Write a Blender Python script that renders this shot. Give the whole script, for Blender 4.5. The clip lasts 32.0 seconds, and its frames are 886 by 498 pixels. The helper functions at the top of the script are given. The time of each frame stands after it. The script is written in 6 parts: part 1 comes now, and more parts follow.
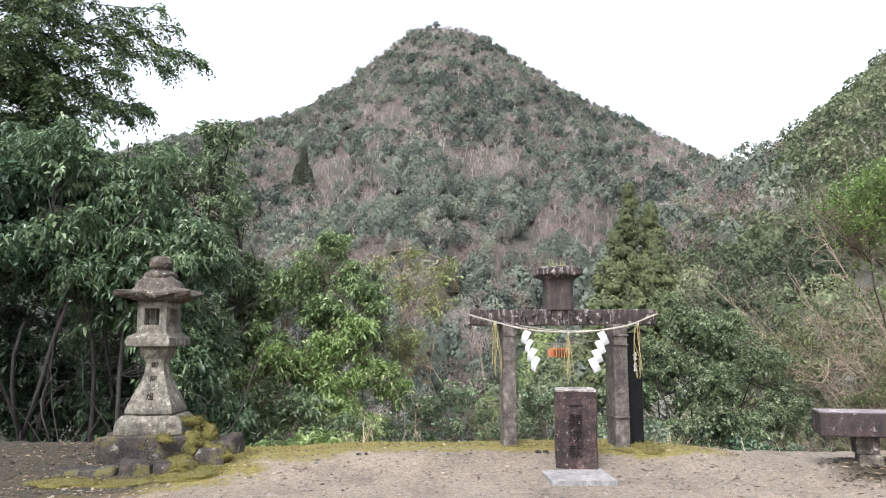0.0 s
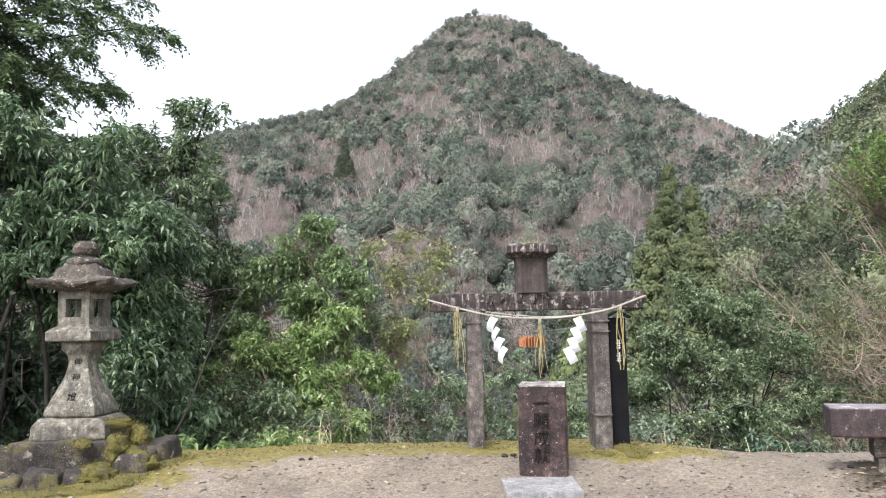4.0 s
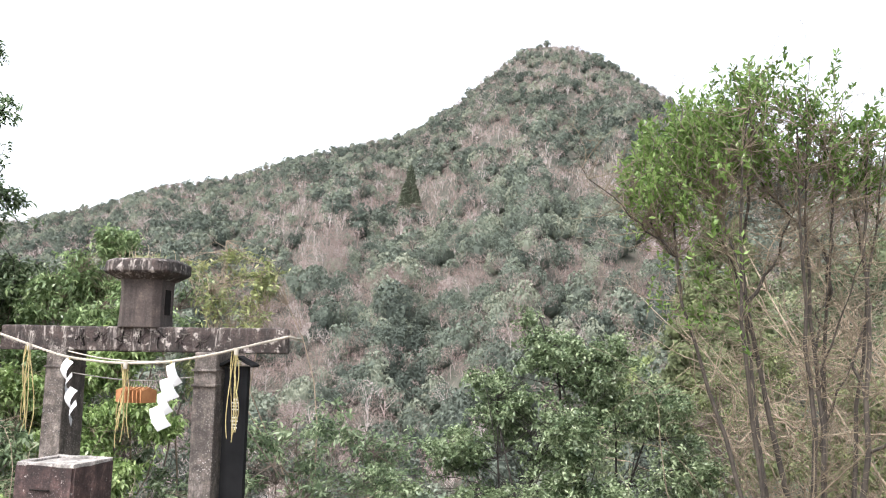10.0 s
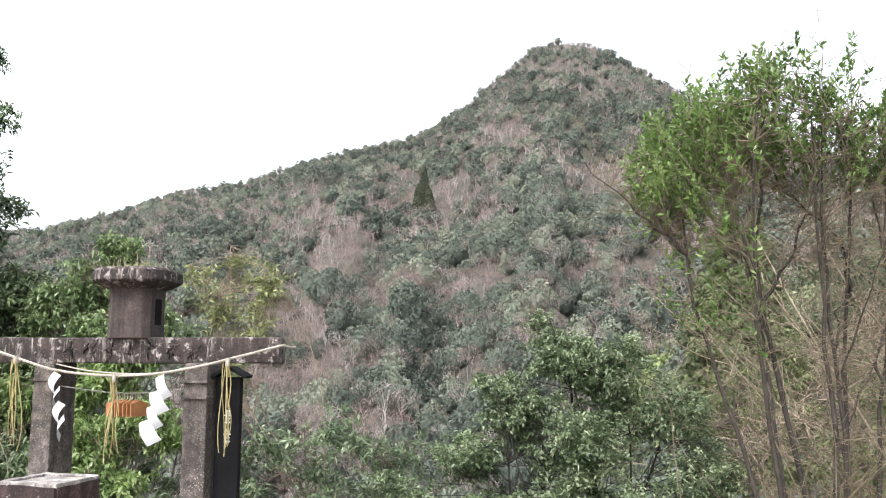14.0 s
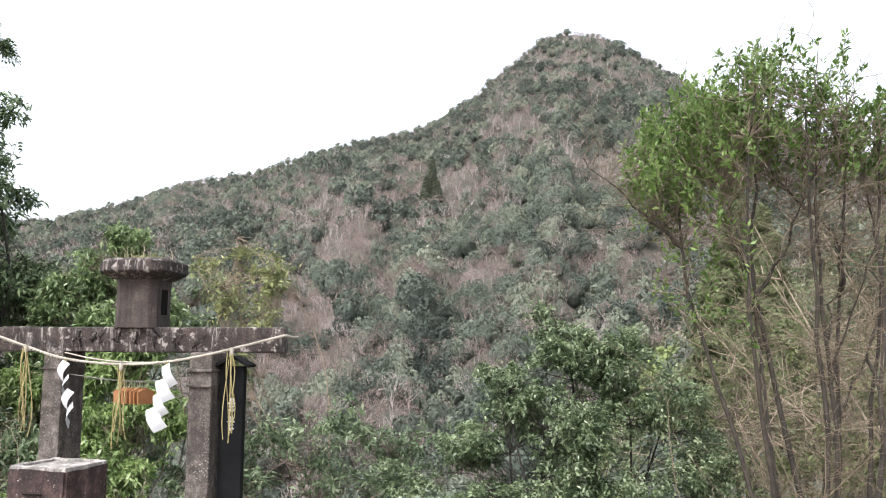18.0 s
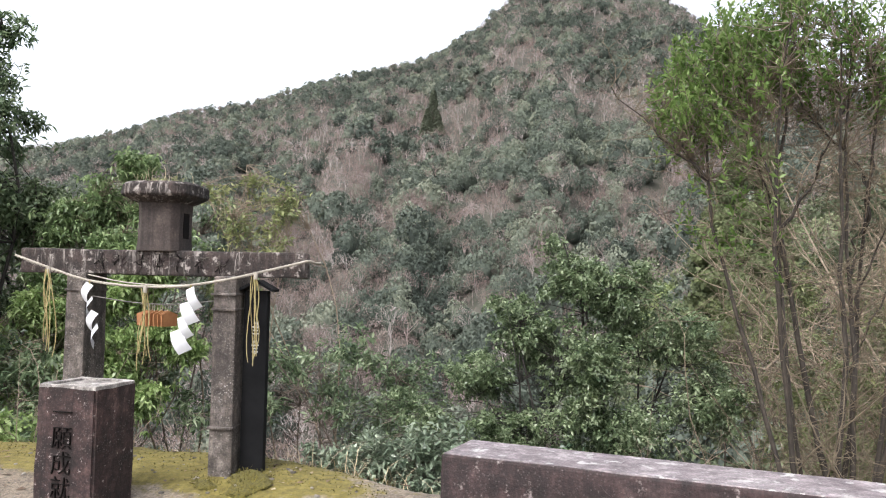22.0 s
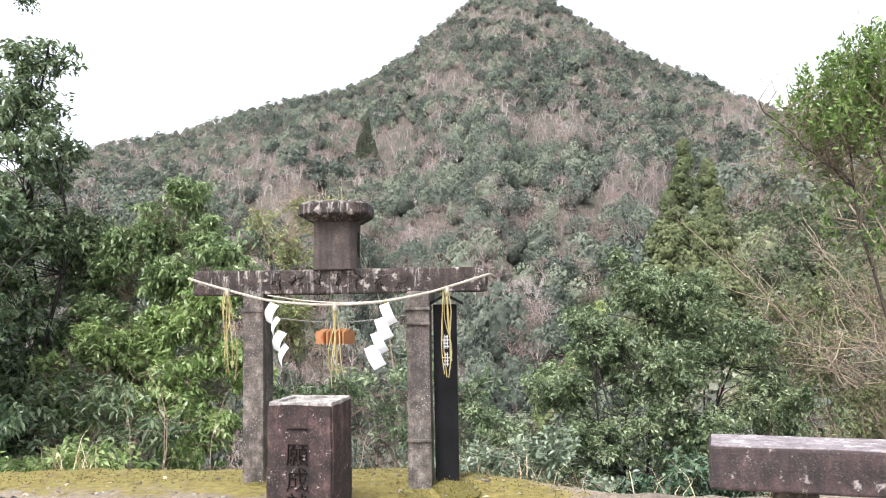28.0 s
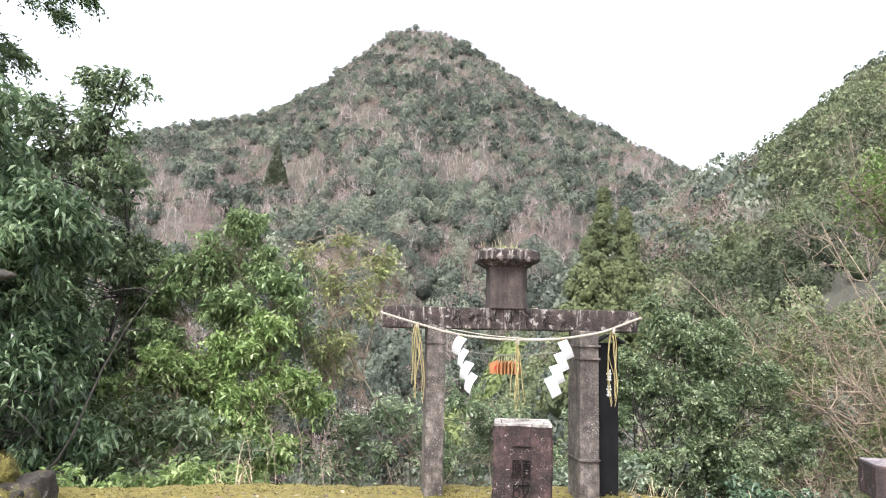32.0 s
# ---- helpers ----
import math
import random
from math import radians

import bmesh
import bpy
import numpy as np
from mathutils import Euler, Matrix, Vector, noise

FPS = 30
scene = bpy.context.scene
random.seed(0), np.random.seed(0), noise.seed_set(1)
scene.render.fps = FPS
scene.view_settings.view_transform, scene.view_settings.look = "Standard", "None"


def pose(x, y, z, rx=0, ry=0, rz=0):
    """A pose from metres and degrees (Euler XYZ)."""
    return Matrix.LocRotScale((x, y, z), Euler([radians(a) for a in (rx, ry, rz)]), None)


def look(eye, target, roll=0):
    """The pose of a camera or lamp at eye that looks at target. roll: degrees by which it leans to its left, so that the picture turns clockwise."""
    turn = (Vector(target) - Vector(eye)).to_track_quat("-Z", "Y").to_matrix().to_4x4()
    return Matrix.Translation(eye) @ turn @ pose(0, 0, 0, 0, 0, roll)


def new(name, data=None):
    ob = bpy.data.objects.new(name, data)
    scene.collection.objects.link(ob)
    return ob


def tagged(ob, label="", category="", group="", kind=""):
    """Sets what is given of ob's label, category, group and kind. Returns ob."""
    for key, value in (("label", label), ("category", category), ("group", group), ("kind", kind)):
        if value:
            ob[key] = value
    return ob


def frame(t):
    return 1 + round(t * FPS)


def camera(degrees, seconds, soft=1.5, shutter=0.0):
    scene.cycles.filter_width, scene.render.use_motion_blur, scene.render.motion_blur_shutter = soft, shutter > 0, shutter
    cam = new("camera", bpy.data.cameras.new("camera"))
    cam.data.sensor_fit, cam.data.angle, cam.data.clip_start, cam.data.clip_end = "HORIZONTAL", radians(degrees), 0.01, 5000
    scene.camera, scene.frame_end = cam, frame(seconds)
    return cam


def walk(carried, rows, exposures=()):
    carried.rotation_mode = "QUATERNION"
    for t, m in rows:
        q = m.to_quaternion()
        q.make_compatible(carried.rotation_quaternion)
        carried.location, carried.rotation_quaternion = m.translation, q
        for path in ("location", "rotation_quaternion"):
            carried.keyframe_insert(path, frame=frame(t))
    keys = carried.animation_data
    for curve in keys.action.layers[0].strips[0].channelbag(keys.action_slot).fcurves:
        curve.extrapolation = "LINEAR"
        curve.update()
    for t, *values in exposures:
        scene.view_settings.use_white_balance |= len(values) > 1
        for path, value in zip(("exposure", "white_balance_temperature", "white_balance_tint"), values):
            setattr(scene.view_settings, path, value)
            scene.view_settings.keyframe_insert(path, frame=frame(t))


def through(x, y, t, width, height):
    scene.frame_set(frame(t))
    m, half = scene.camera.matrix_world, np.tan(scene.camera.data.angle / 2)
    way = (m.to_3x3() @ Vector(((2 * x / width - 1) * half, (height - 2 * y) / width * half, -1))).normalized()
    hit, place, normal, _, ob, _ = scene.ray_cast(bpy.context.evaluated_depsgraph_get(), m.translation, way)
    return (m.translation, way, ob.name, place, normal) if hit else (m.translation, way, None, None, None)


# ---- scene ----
cam = camera(57.3, 32.0, soft=1.1)
PATH = [
    (0, (-1.897, -8.963, 1.357), (-1.774, -6.978, 1.567), -0.2),
    (0.5, (-1.888, -8.934, 1.362), (-1.764, -6.949, 1.569), -0.4),
    (1, (-1.885, -8.93, 1.36), (-1.738, -6.946, 1.563), -0.5),
    (1.5, (-1.913, -8.931, 1.355), (-1.75, -6.947, 1.541), -0.4),
    (2, (-1.867, -8.875, 1.356), (-1.692, -6.89, 1.524), -1.5),
    (2.5, (-1.612, -8.802, 1.364), (-1.526, -6.815, 1.576), -2.7),
    (3, (-1.367, -8.602, 1.348), (-1.36, -6.617, 1.591), -1.1),
    (3.5, (-1.165, -8.215, 1.343), (-1.147, -6.225, 1.543), -1.1),
    (5.5, (0.017, -7.589, 1.311), (-0.108, -5.6, 1.478), -0.6),
    (6, (0.46, -7.413, 1.347), (0.246, -5.427, 1.458), -0.2),
    (6.5, (0.739, -7.146, 1.359), (0.488, -5.164, 1.462), 0.3),
    (7, (1.12, -7.059, 1.354), (0.838, -5.082, 1.453), -0.7),
    (7.5, (1.576, -7.014, 1.38), (1.309, -5.034, 1.468), -0.6),
    (8, (1.773, -6.512, 1.387), (1.676, -4.517, 1.497), -0.1),
    (8.5, (2.017, -6.297, 1.428), (1.971, -4.305, 1.601), 0.5),
    (9, (2.307, -6.1, 1.447), (2.226, -4.11, 1.635), 0.5),
    (9.5, (2.393, -5.702, 1.472), (2.321, -3.716, 1.698), 1.2),
    (10, (2.575, -5.569, 1.471), (2.413, -3.592, 1.73), 1.0),
    (10.5, (2.669, -5.531, 1.489), (2.193, -3.598, 1.682), 3.7),
    (11, (2.634, -5.467, 1.505), (2.059, -3.559, 1.669), 4.0),
    (11.5, (2.631, -5.45, 1.509), (2.045, -3.543, 1.66), 3.1),
    (12, (2.742, -5.596, 1.483), (2.183, -3.679, 1.601), 1.0),
    (12.5, (2.702, -5.528, 1.502), (2.206, -3.593, 1.594), 1.1),
    (13, (2.683, -5.43, 1.506), (2.365, -3.46, 1.643), 0.5),
    (13.5, (2.651, -5.301, 1.516), (2.459, -3.328, 1.782), 0.0),
    (15.5, (2.753, -5.483, 1.507), (2.518, -3.507, 1.713), 0.3),
    (16, (2.749, -5.48, 1.514), (2.518, -3.503, 1.709), 0.3),
    (16.5, (2.745, -5.478, 1.517), (2.518, -3.5, 1.71), 0.4),
    (17, (2.746, -5.467, 1.519), (2.525, -3.493, 1.75), 0.3),
    (17.5, (2.738, -5.436, 1.514), (2.532, -3.463, 1.767), 0.3),
    (18, (2.735, -5.433, 1.51), (2.517, -3.46, 1.748), 0.3),
    (18.5, (2.756, -5.495, 1.505), (2.452, -3.529, 1.71), 0.1),
    (19, (2.76, -5.511, 1.514), (2.436, -3.551, 1.737), 0.3),
    (19.5, (2.753, -5.488, 1.516), (2.45, -3.525, 1.753), 0.2),
    (20, (2.742, -5.444, 1.521), (2.52, -3.473, 1.778), 0.2),
    (20.5, (2.721, -5.361, 1.526), (2.6, -3.393, 1.863), 0.2),
    (21, (2.701, -5.327, 1.517), (2.633, -3.355, 1.844), 0.5),
    (21.5, (2.718, -5.556, 1.496), (2.602, -3.573, 1.73), 1.1),
    (22, (2.563, -5.422, 1.468), (2.348, -3.435, 1.545), 1.3),
    (22.5, (2.471, -5.414, 1.47), (2.11, -3.447, 1.498), 1.2),
    (23, (2.3, -5.445, 1.459), (1.87, -3.493, 1.506), 1.8),
    (23.5, (2.045, -5.762, 1.419), (1.711, -3.791, 1.473), -0.2),
    (24, (1.982, -6.022, 1.406), (1.689, -4.043, 1.39), 1.0),
    (24.5, (1.773, -6.108, 1.377), (1.547, -4.121, 1.316), 2.0),
    (25, (1.456, -6.01, 1.39), (1.276, -4.02, 1.328), 0.8),
    (25.5, (1.231, -5.832, 1.394), (1.083, -3.838, 1.391), -0.1),
    (27.5, (0.92, -5.766, 1.349), (0.888, -3.772, 1.493), -2.3),
    (28, (0.887, -5.725, 1.368), (0.834, -3.73, 1.505), -0.9),
    (28.5, (0.881, -5.785, 1.333), (0.798, -3.791, 1.465), -1.4),
    (29, (0.543, -5.769, 1.309), (0.355, -3.781, 1.411), 0.2),
    (29.5, (0.244, -5.861, 1.32), (-0.018, -3.879, 1.385), -1.1),
    (30, (0.002, -6.072, 1.337), (0.037, -4.073, 1.354), -1.3),
    (30.5, (-0.349, -6.212, 1.344), (-0.255, -4.215, 1.382), -1.9),
    (31, (-0.621, -6.246, 1.368), (-0.564, -4.248, 1.443), -0.5),
    (31.5, (-0.804, -6.648, 1.359), (-0.659, -4.66, 1.531), -1.5),
    (32, (-1.187, -6.498, 1.373), (-1.001, -4.519, 1.594), 1.2),
]
EXPOSURES = [(0, 1.55, 6200, 10), (3, 1.55, 6200, 10), (6, 1.6, 6300, 10), (7, 1.6, 6300, 10), (8, 1.66, 6380, 10), (9, 1.9, 6380, 10), (13, 1.9, 6380, 10), (16, 1.17, 6380, 10), (17, 1.55, 6380, 10), (20, 1.6, 6380, 10), (21, 1.55, 6380, 10), (22, 1.38, 6380, 10), (23, 1.85, 6380, 10), (25, 1.85, 6380, 10), (28, 1.85, 6380, 10), (32, 1.85, 6380, 10)]
walk(cam, [(t, look(e, g, r)) for t, e, g, r in PATH], EXPOSURES)

# ---------- world, sun, exposure ----------
world = bpy.data.worlds.new("overcast_sky")
scene.world = world
world.use_nodes = True
wn, wl = world.node_tree.nodes, world.node_tree.links
wn.clear()
sky = wn.new("ShaderNodeTexSky")
sky.sky_type = "NISHITA"
sky.sun_disc = False
sky.sun_elevation, sky.sun_rotation = radians(52), radians(205)
sky.air_density, sky.dust_density, sky.ozone_density = 1.0, 4.0, 1.0
grey = wn.new("ShaderNodeHueSaturation")
grey.inputs["Saturation"].default_value = 0.27
back = wn.new("ShaderNodeBackground")
back.inputs["Strength"].default_value = 0.15
wout = wn.new("ShaderNodeOutputWorld")
wl.new(sky.outputs[0], grey.inputs["Color"])
wl.new(grey.outputs[0], back.inputs["Color"])
wl.new(back.outputs[0], wout.inputs["Surface"])

sun_data = bpy.data.lights.new("sun", "SUN")
sun_data.energy, sun_data.angle, sun_data.color = 0.9, radians(25), (1.0, 0.98, 0.96)
sun = new("sun", sun_data)
sun.matrix_world = look((-6, -14, 20), (0, 0, 0))

# ---------- mesh helpers ----------
R = np.random.default_rng(11)


def fast_mesh(name, verts, faces, tone=None):
    """A mesh from arrays: verts (n, 3), faces (m, k); tone: one number per vertex, for colour."""
    me = bpy.data.meshes.new(name)
    verts, faces = np.asarray(verts, np.float32), np.asarray(faces, np.int32)
    k = faces.shape[1]
    me.vertices.add(len(verts))
    me.vertices.foreach_set("co", verts.ravel())
    me.loops.add(faces.size)
    me.loops.foreach_set("vertex_index", faces.ravel())
    me.polygons.add(len(faces))
    me.polygons.foreach_set("loop_start", np.arange(0, faces.size, k, dtype=np.int32))
    me.update(calc_edges=True)
    if tone is not None:
        at = me.attributes.new("tone", "FLOAT", "POINT")
        at.data.foreach_set("value", np.asarray(tone, np.float32))
    return me


def part_mesh(name, me, material, parent=None, label="", smooth=False):
    ob = new(name, me)
    me.materials.append(material)
    if smooth:
        me.polygons.foreach_set("use_smooth", [True] * len(me.polygons))
    if parent is not None:
        ob.parent = parent
    if label:
        tagged(ob, label)
    return ob


def part(name, bm, material, parent=None, label="", smooth=False):
    me = bpy.data.meshes.new(name)
    bm.to_mesh(me)
    bm.free()
    return part_mesh(name, me, material, parent, label, smooth)


def thing(name, m, label, category, group="", kind=""):
    ob = new(name)
    ob.empty_display_size = 0.1
    ob.matrix_world = m
    return tagged(ob, label, category, group, kind)


def block(bm, x0, x1, y0, y1, z0, z1, taper=(1, 1), cuts=0):
    """A box; taper scales its top about its middle."""
    cx, cy = (x0 + x1) / 2, (y0 + y1) / 2
    vs = []
    for z, s in ((z0, (1, 1)), (z1, taper)):
        for x, y in ((x0, y0), (x1, y0), (x1, y1), (x0, y1)):
            vs.append(bm.verts.new((cx + (x - cx) * s[0], cy + (y - cy) * s[1], z)))
    for f in ((3, 2, 1, 0), (4, 5, 6, 7), (0, 1, 5, 4), (1, 2, 6, 5), (2, 3, 7, 6), (3, 0, 4, 7)):
        bm.faces.new([vs[i] for i in f])
    return vs


def worn(bm, width=0.012, cuts=3, rough=0.004, scale=6.0, seed=0.0, segments=2):
    """Rounds the edges and makes the faces slightly uneven, as old stone is."""
    bmesh.ops.bevel(bm, geom=bm.edges[:], offset=width, segments=segments, affect="EDGES", profile=0.6)
    if cuts:
        long_edges = [e for e in bm.edges if e.calc_length() > 0.09]
        bmesh.ops.subdivide_edges(bm, edges=long_edges, cuts=cuts, use_grid_fill=True)
    bm.normal_update()
    for v in bm.verts:
        p = v.co * scale + Vector((seed, seed * 1.7, 0))
        v.co += v.normal * (noise.noise(p) * rough + noise.noise(p * 3.1) * rough * 0.5)
    bmesh.ops.triangulate(bm, faces=[f for f in bm.faces if len(f.verts) > 4])


def prism(bm, sides, rings, turn=0.0, cx=0.0, cy=0.0):
    """Stacked polygon rings of (radius, z); the ends are closed."""
    loops = []
    for r, z in rings:
        loops.append([bm.verts.new((cx + r * math.cos(turn + 2 * math.pi * i / sides), cy + r * math.sin(turn + 2 * math.pi * i / sides), z)) for i in range(sides)])
    for a, b in zip(loops, loops[1:]):
        for i in range(sides):
            bm.faces.new((a[i], a[(i + 1) % sides], b[(i + 1) % sides], b[i]))
    bm.faces.new(loops[0][::-1])
    bm.faces.new(loops[-1])


def tubes(lines, sides=5):
    """Arrays for tapered tubes: lines of (points, first radius, last radius)."""
    vs, fs, n = [], [], 0
    for pts, ra, rb in lines:
        pts = np.asarray(pts, float)
        d = np.gradient(pts, axis=0)
        d /= np.linalg.norm(d, axis=1)[:, None] + 1e-9
        ref = np.where(np.abs(d[:, 2:3]) > 0.9, [[1.0, 0, 0]], [[0, 0, 1.0]])
        u = np.cross(d, ref)
        u /= np.linalg.norm(u, axis=1)[:, None] + 1e-9
        w = np.cross(d, u)
        rad = np.linspace(ra, rb, len(pts))[:, None, None]
        a = np.arange(sides) * 2 * math.pi / sides
        ring = pts[:, None] + rad * (u[:, None] * np.cos(a)[None, :, None] + w[:, None] * np.sin(a)[None, :, None])
        vs.append(ring.reshape(-1, 3))
        i = np.arange(len(pts) - 1)[:, None] * sides + np.arange(sides)
        j = np.arange(len(pts) - 1)[:, None] * sides + (np.arange(sides) + 1) % sides
        fs.append(np.stack([i, j, j + sides, i + sides], -1).reshape(-1, 4) + n)
        n += len(pts) * sides
    return np.concatenate(vs), np.concatenate(fs)


def bent(a, b, bow=0.1, n=7, rng=R):
    """A wavering line from a to b."""
    a, b = np.asarray(a, float), np.asarray(b, float)
    t = np.linspace(0, 1, n)[:, None]
    size = np.linalg.norm(b - a) * bow
    side = rng.normal(size=3) * size
    side2 = rng.normal(size=3) * size * 0.5
    return a + (b - a) * t + np.sin(t * math.pi) * side + np.sin(t * 2 * math.pi) * side2


# ---------- materials ----------
def ramp(nodes, links, value, stops):
    r = nodes.new("ShaderNodeValToRGB")
    while len(r.color_ramp.elements) < len(stops):
        r.color_ramp.elements.new(0.5)
    for e, (p, c) in zip(r.color_ramp.elements, stops):
        e.position, e.color = p, (*c, 1)
    links.new(value, r.inputs[0])
    return r.outputs[0]


class Mat:
    def __init__(self, name, rough=0.8, metal=0.0):
        self.m = bpy.data.materials.new(name)
        self.m.use_nodes = True
        self.n, self.l = self.m.node_tree.nodes, self.m.node_tree.links
        self.b = self.n["Principled BSDF"]
        self.b.inputs["Roughness"].default_value = rough
        self.b.inputs["Metallic"].default_value = metal
        self.co = self.n.new("ShaderNodeTexCoord").outputs["Object"]

    def noise(self, scale, detail=4.0, rough=0.55, co=None):
        t = self.n.new("ShaderNodeTexNoise")
        t.inputs["Scale"].default_value, t.inputs["Detail"].default_value = scale, detail
        t.inputs["Roughness"].default_value = rough
        self.l.new(co or self.co, t.inputs["Vector"])
        return t.outputs["Fac"]

    def cells(self, scale, feature="F1", out="Distance"):
        t = self.n.new("ShaderNodeTexVoronoi")
        t.feature = feature
        t.inputs["Scale"].default_value = scale
        self.l.new(self.co, t.inputs["Vector"])
        return t.outputs[out]

    def stretch(self, x, y, z):
        mp = self.n.new("ShaderNodeMapping")
        mp.inputs["Scale"].default_value = (x, y, z)
        self.l.new(self.co, mp.inputs["Vector"])
        return mp.outputs[0]

    def ramp(self, value, *stops):
        return ramp(self.n, self.l, value, stops)

    def mix(self, fac, a, b, mode="MIX"):
        x = self.n.new("ShaderNodeMix")
        x.data_type, x.blend_type = "RGBA", mode
        for sock, v in ((x.inputs[0], fac), (x.inputs[6], a), (x.inputs[7], b)):
            if isinstance(v, (int, float)):
                sock.default_value = v
            elif isinstance(v, tuple):
                sock.default_value = (*v, 1)
            else:
                self.l.new(v, sock)
        return x.outputs[2]

    def calc(self, op, a, b=0.0):
        x = self.n.new("ShaderNodeMath")
        x.operation = op
        for sock, v in zip(x.inputs, (a, b)):
            if isinstance(v, (int, float)):
                sock.default_value = v
            else:
                self.l.new(v, sock)
        return x.outputs[0]

    def attr(self, name):
        a = self.n.new("ShaderNodeAttribute")
        a.attribute_name = name
        return a.outputs["Fac"]

    def colour(self, c):
        self.l.new(c, self.b.inputs["Base Color"])

    def rough(self, v):
        self.l.new(v, self.b.inputs["Roughness"])

    def bump(self, height, strength=0.4, dist=0.01):
        x = self.n.new("ShaderNodeBump")
        x.inputs["Strength"].default_value, x.inputs["Distance"].default_value = strength, dist
        self.l.new(height, x.inputs["Height"])
        self.l.new(x.outputs[0], self.b.inputs["Normal"])


def stone_material(name, dark, mid, light, lichen, spots=0.62, grain=55.0, moss=None, speck=0.5, rough=0.88, drip=0.0, blotch=11.0, mottle=0.85):
    """Old weathered stone: mottled tone, mineral grain, pale lichen and dark streaks."""
    s = Mat(name, rough)
    base = s.ramp(s.noise(3.2, 6, 0.62), (0.3, dark), (0.52, mid), (0.75, light))
    gr = s.ramp(s.noise(grain, 2, 0.7), (0.35, (0.62, 0.62, 0.62)), (0.65, (1.3, 1.28, 1.25)))
    base = s.mix(0.75, base, gr, "MULTIPLY")
    blot = s.ramp(s.noise(13.0, 7, 0.72), (0.32, (0.3, 0.28, 0.28)), (0.5, (0.9, 0.88, 0.87)), (0.68, (2.1, 2.05, 2.0)))
    base = s.mix(mottle, base, blot, "MULTIPLY")
    streak = s.ramp(s.noise(1.0, 5, 0.7, s.stretch(16, 16, 1.6)), (0.47, (0, 0, 0)), (0.66, (1, 1, 1)))
    base = s.mix(s.calc("MULTIPLY", streak, 0.65), base, tuple(c * 0.45 for c in dark))
    patch = s.ramp(s.noise(blotch, 6, 0.62), (spots, (0, 0, 0)), (spots + 0.07, (1, 1, 1)))
    base = s.mix(s.calc("MULTIPLY", patch, 0.85), base, lichen)
    if drip:
        runs = s.ramp(s.noise(1.0, 6, 0.75, s.stretch(22, 22, 3.0)), (0.52, (0, 0, 0)), (0.62, (1, 1, 1)))
        zone = s.ramp(s.noise(2.2, 3, 0.5), (0.4, (0, 0, 0)), (0.6, (1, 1, 1)))
        base = s.mix(s.calc("MULTIPLY", s.calc("MULTIPLY", runs, zone), drip), base, lichen)
    gate_noise = s.ramp(s.noise(5.0, 4, 0.6), (0.42, (0, 0, 0)), (0.62, (1, 1, 1)))
    dots = s.ramp(s.cells(62.0), (0.18, (1, 1, 1)), (0.32, (0, 0, 0)))
    dots2 = s.ramp(s.cells(90.0), (0.2, (1, 1, 1)), (0.34, (0, 0, 0)))
    base = s.mix(s.calc("MULTIPLY", s.calc("MULTIPLY", dots, gate_noise), speck), base, lichen)
    base = s.mix(s.calc("MULTIPLY", dots2, speck * 0.2), base, tuple(0.8 * c for c in lichen))
    if moss:
        mm = s.ramp(s.noise(4.4, 6, 0.65), (0.54, (0, 0, 0)), (0.63, (1, 1, 1)))
        base = s.mix(mm, base, moss)
    s.colour(base)
    h = s.calc("ADD", s.noise(grain, 3, 0.7), s.calc("MULTIPLY", s.noise(14, 5, 0.6), 2.0))
    s.bump(h, 0.55, 0.006)
    return s.m


def leaf_material(name, dark, mid, bright, rough=0.35, through=0.25):
    """Leaves: every leaf has a tone of its own; a little light passes through."""
    s = Mat(name, rough)
    c = s.ramp(s.attr("tone"), (0.0, dark), (0.55, mid), (1.0, bright))
    c = s.mix(0.35, c, s.ramp(s.noise(1.4, 3), (0.3, (0.55, 0.55, 0.55)), (0.7, (1.25, 1.25, 1.25))), "MULTIPLY")
    s.colour(c)
    tr = s.n.new("ShaderNodeBsdfTranslucent")
    s.l.new(c, tr.inputs["Color"])
    ms = s.n.new("ShaderNodeMixShader")
    ms.inputs[0].default_value = through
    s.l.new(s.b.outputs[0], ms.inputs[1])
    s.l.new(tr.outputs[0], ms.inputs[2])
    s.l.new(ms.outputs[0], s.n["Material Output"].inputs["Surface"])
    return s.m


def plain_material(name, a, b, scale=20.0, rough=0.7, bump=0.2):
    s = Mat(name, rough)
    s.colour(s.ramp(s.noise(scale, 5, 0.6), (0.3, a), (0.7, b)))
    s.bump(s.noise(scale * 3, 4), bump, 0.004)
    return s.m


M_BEAM = stone_material("dark_lichened_granite", (0.011, 0.008, 0.007), (0.03, 0.02, 0.018), (0.07, 0.052, 0.047), (0.3, 0.265, 0.245), 0.56, speck=0.25, drip=1.0, blotch=14.0, mottle=0.95)
M_POST = stone_material("speckled_brown_granite", (0.044, 0.035, 0.032), (0.09, 0.076, 0.068), (0.146, 0.131, 0.122), (0.391, 0.368, 0.345), 0.69, 80.0, speck=0.6)
M_STELE = stone_material("purplish_brown_stone", (0.013, 0.0066, 0.0064), (0.036, 0.0195, 0.0185), (0.082, 0.054, 0.051), (0.3, 0.265, 0.255), 0.63, 60.0, speck=0.18, blotch=30.0, mottle=0.95)
M_PILLAR = stone_material("smooth_brown_pillar_stone", (0.022, 0.016, 0.0145), (0.05, 0.037, 0.033), (0.088, 0.07, 0.063), (0.2, 0.18, 0.165), 0.7, 75.0, speck=0.12, blotch=16.0, mottle=0.55)
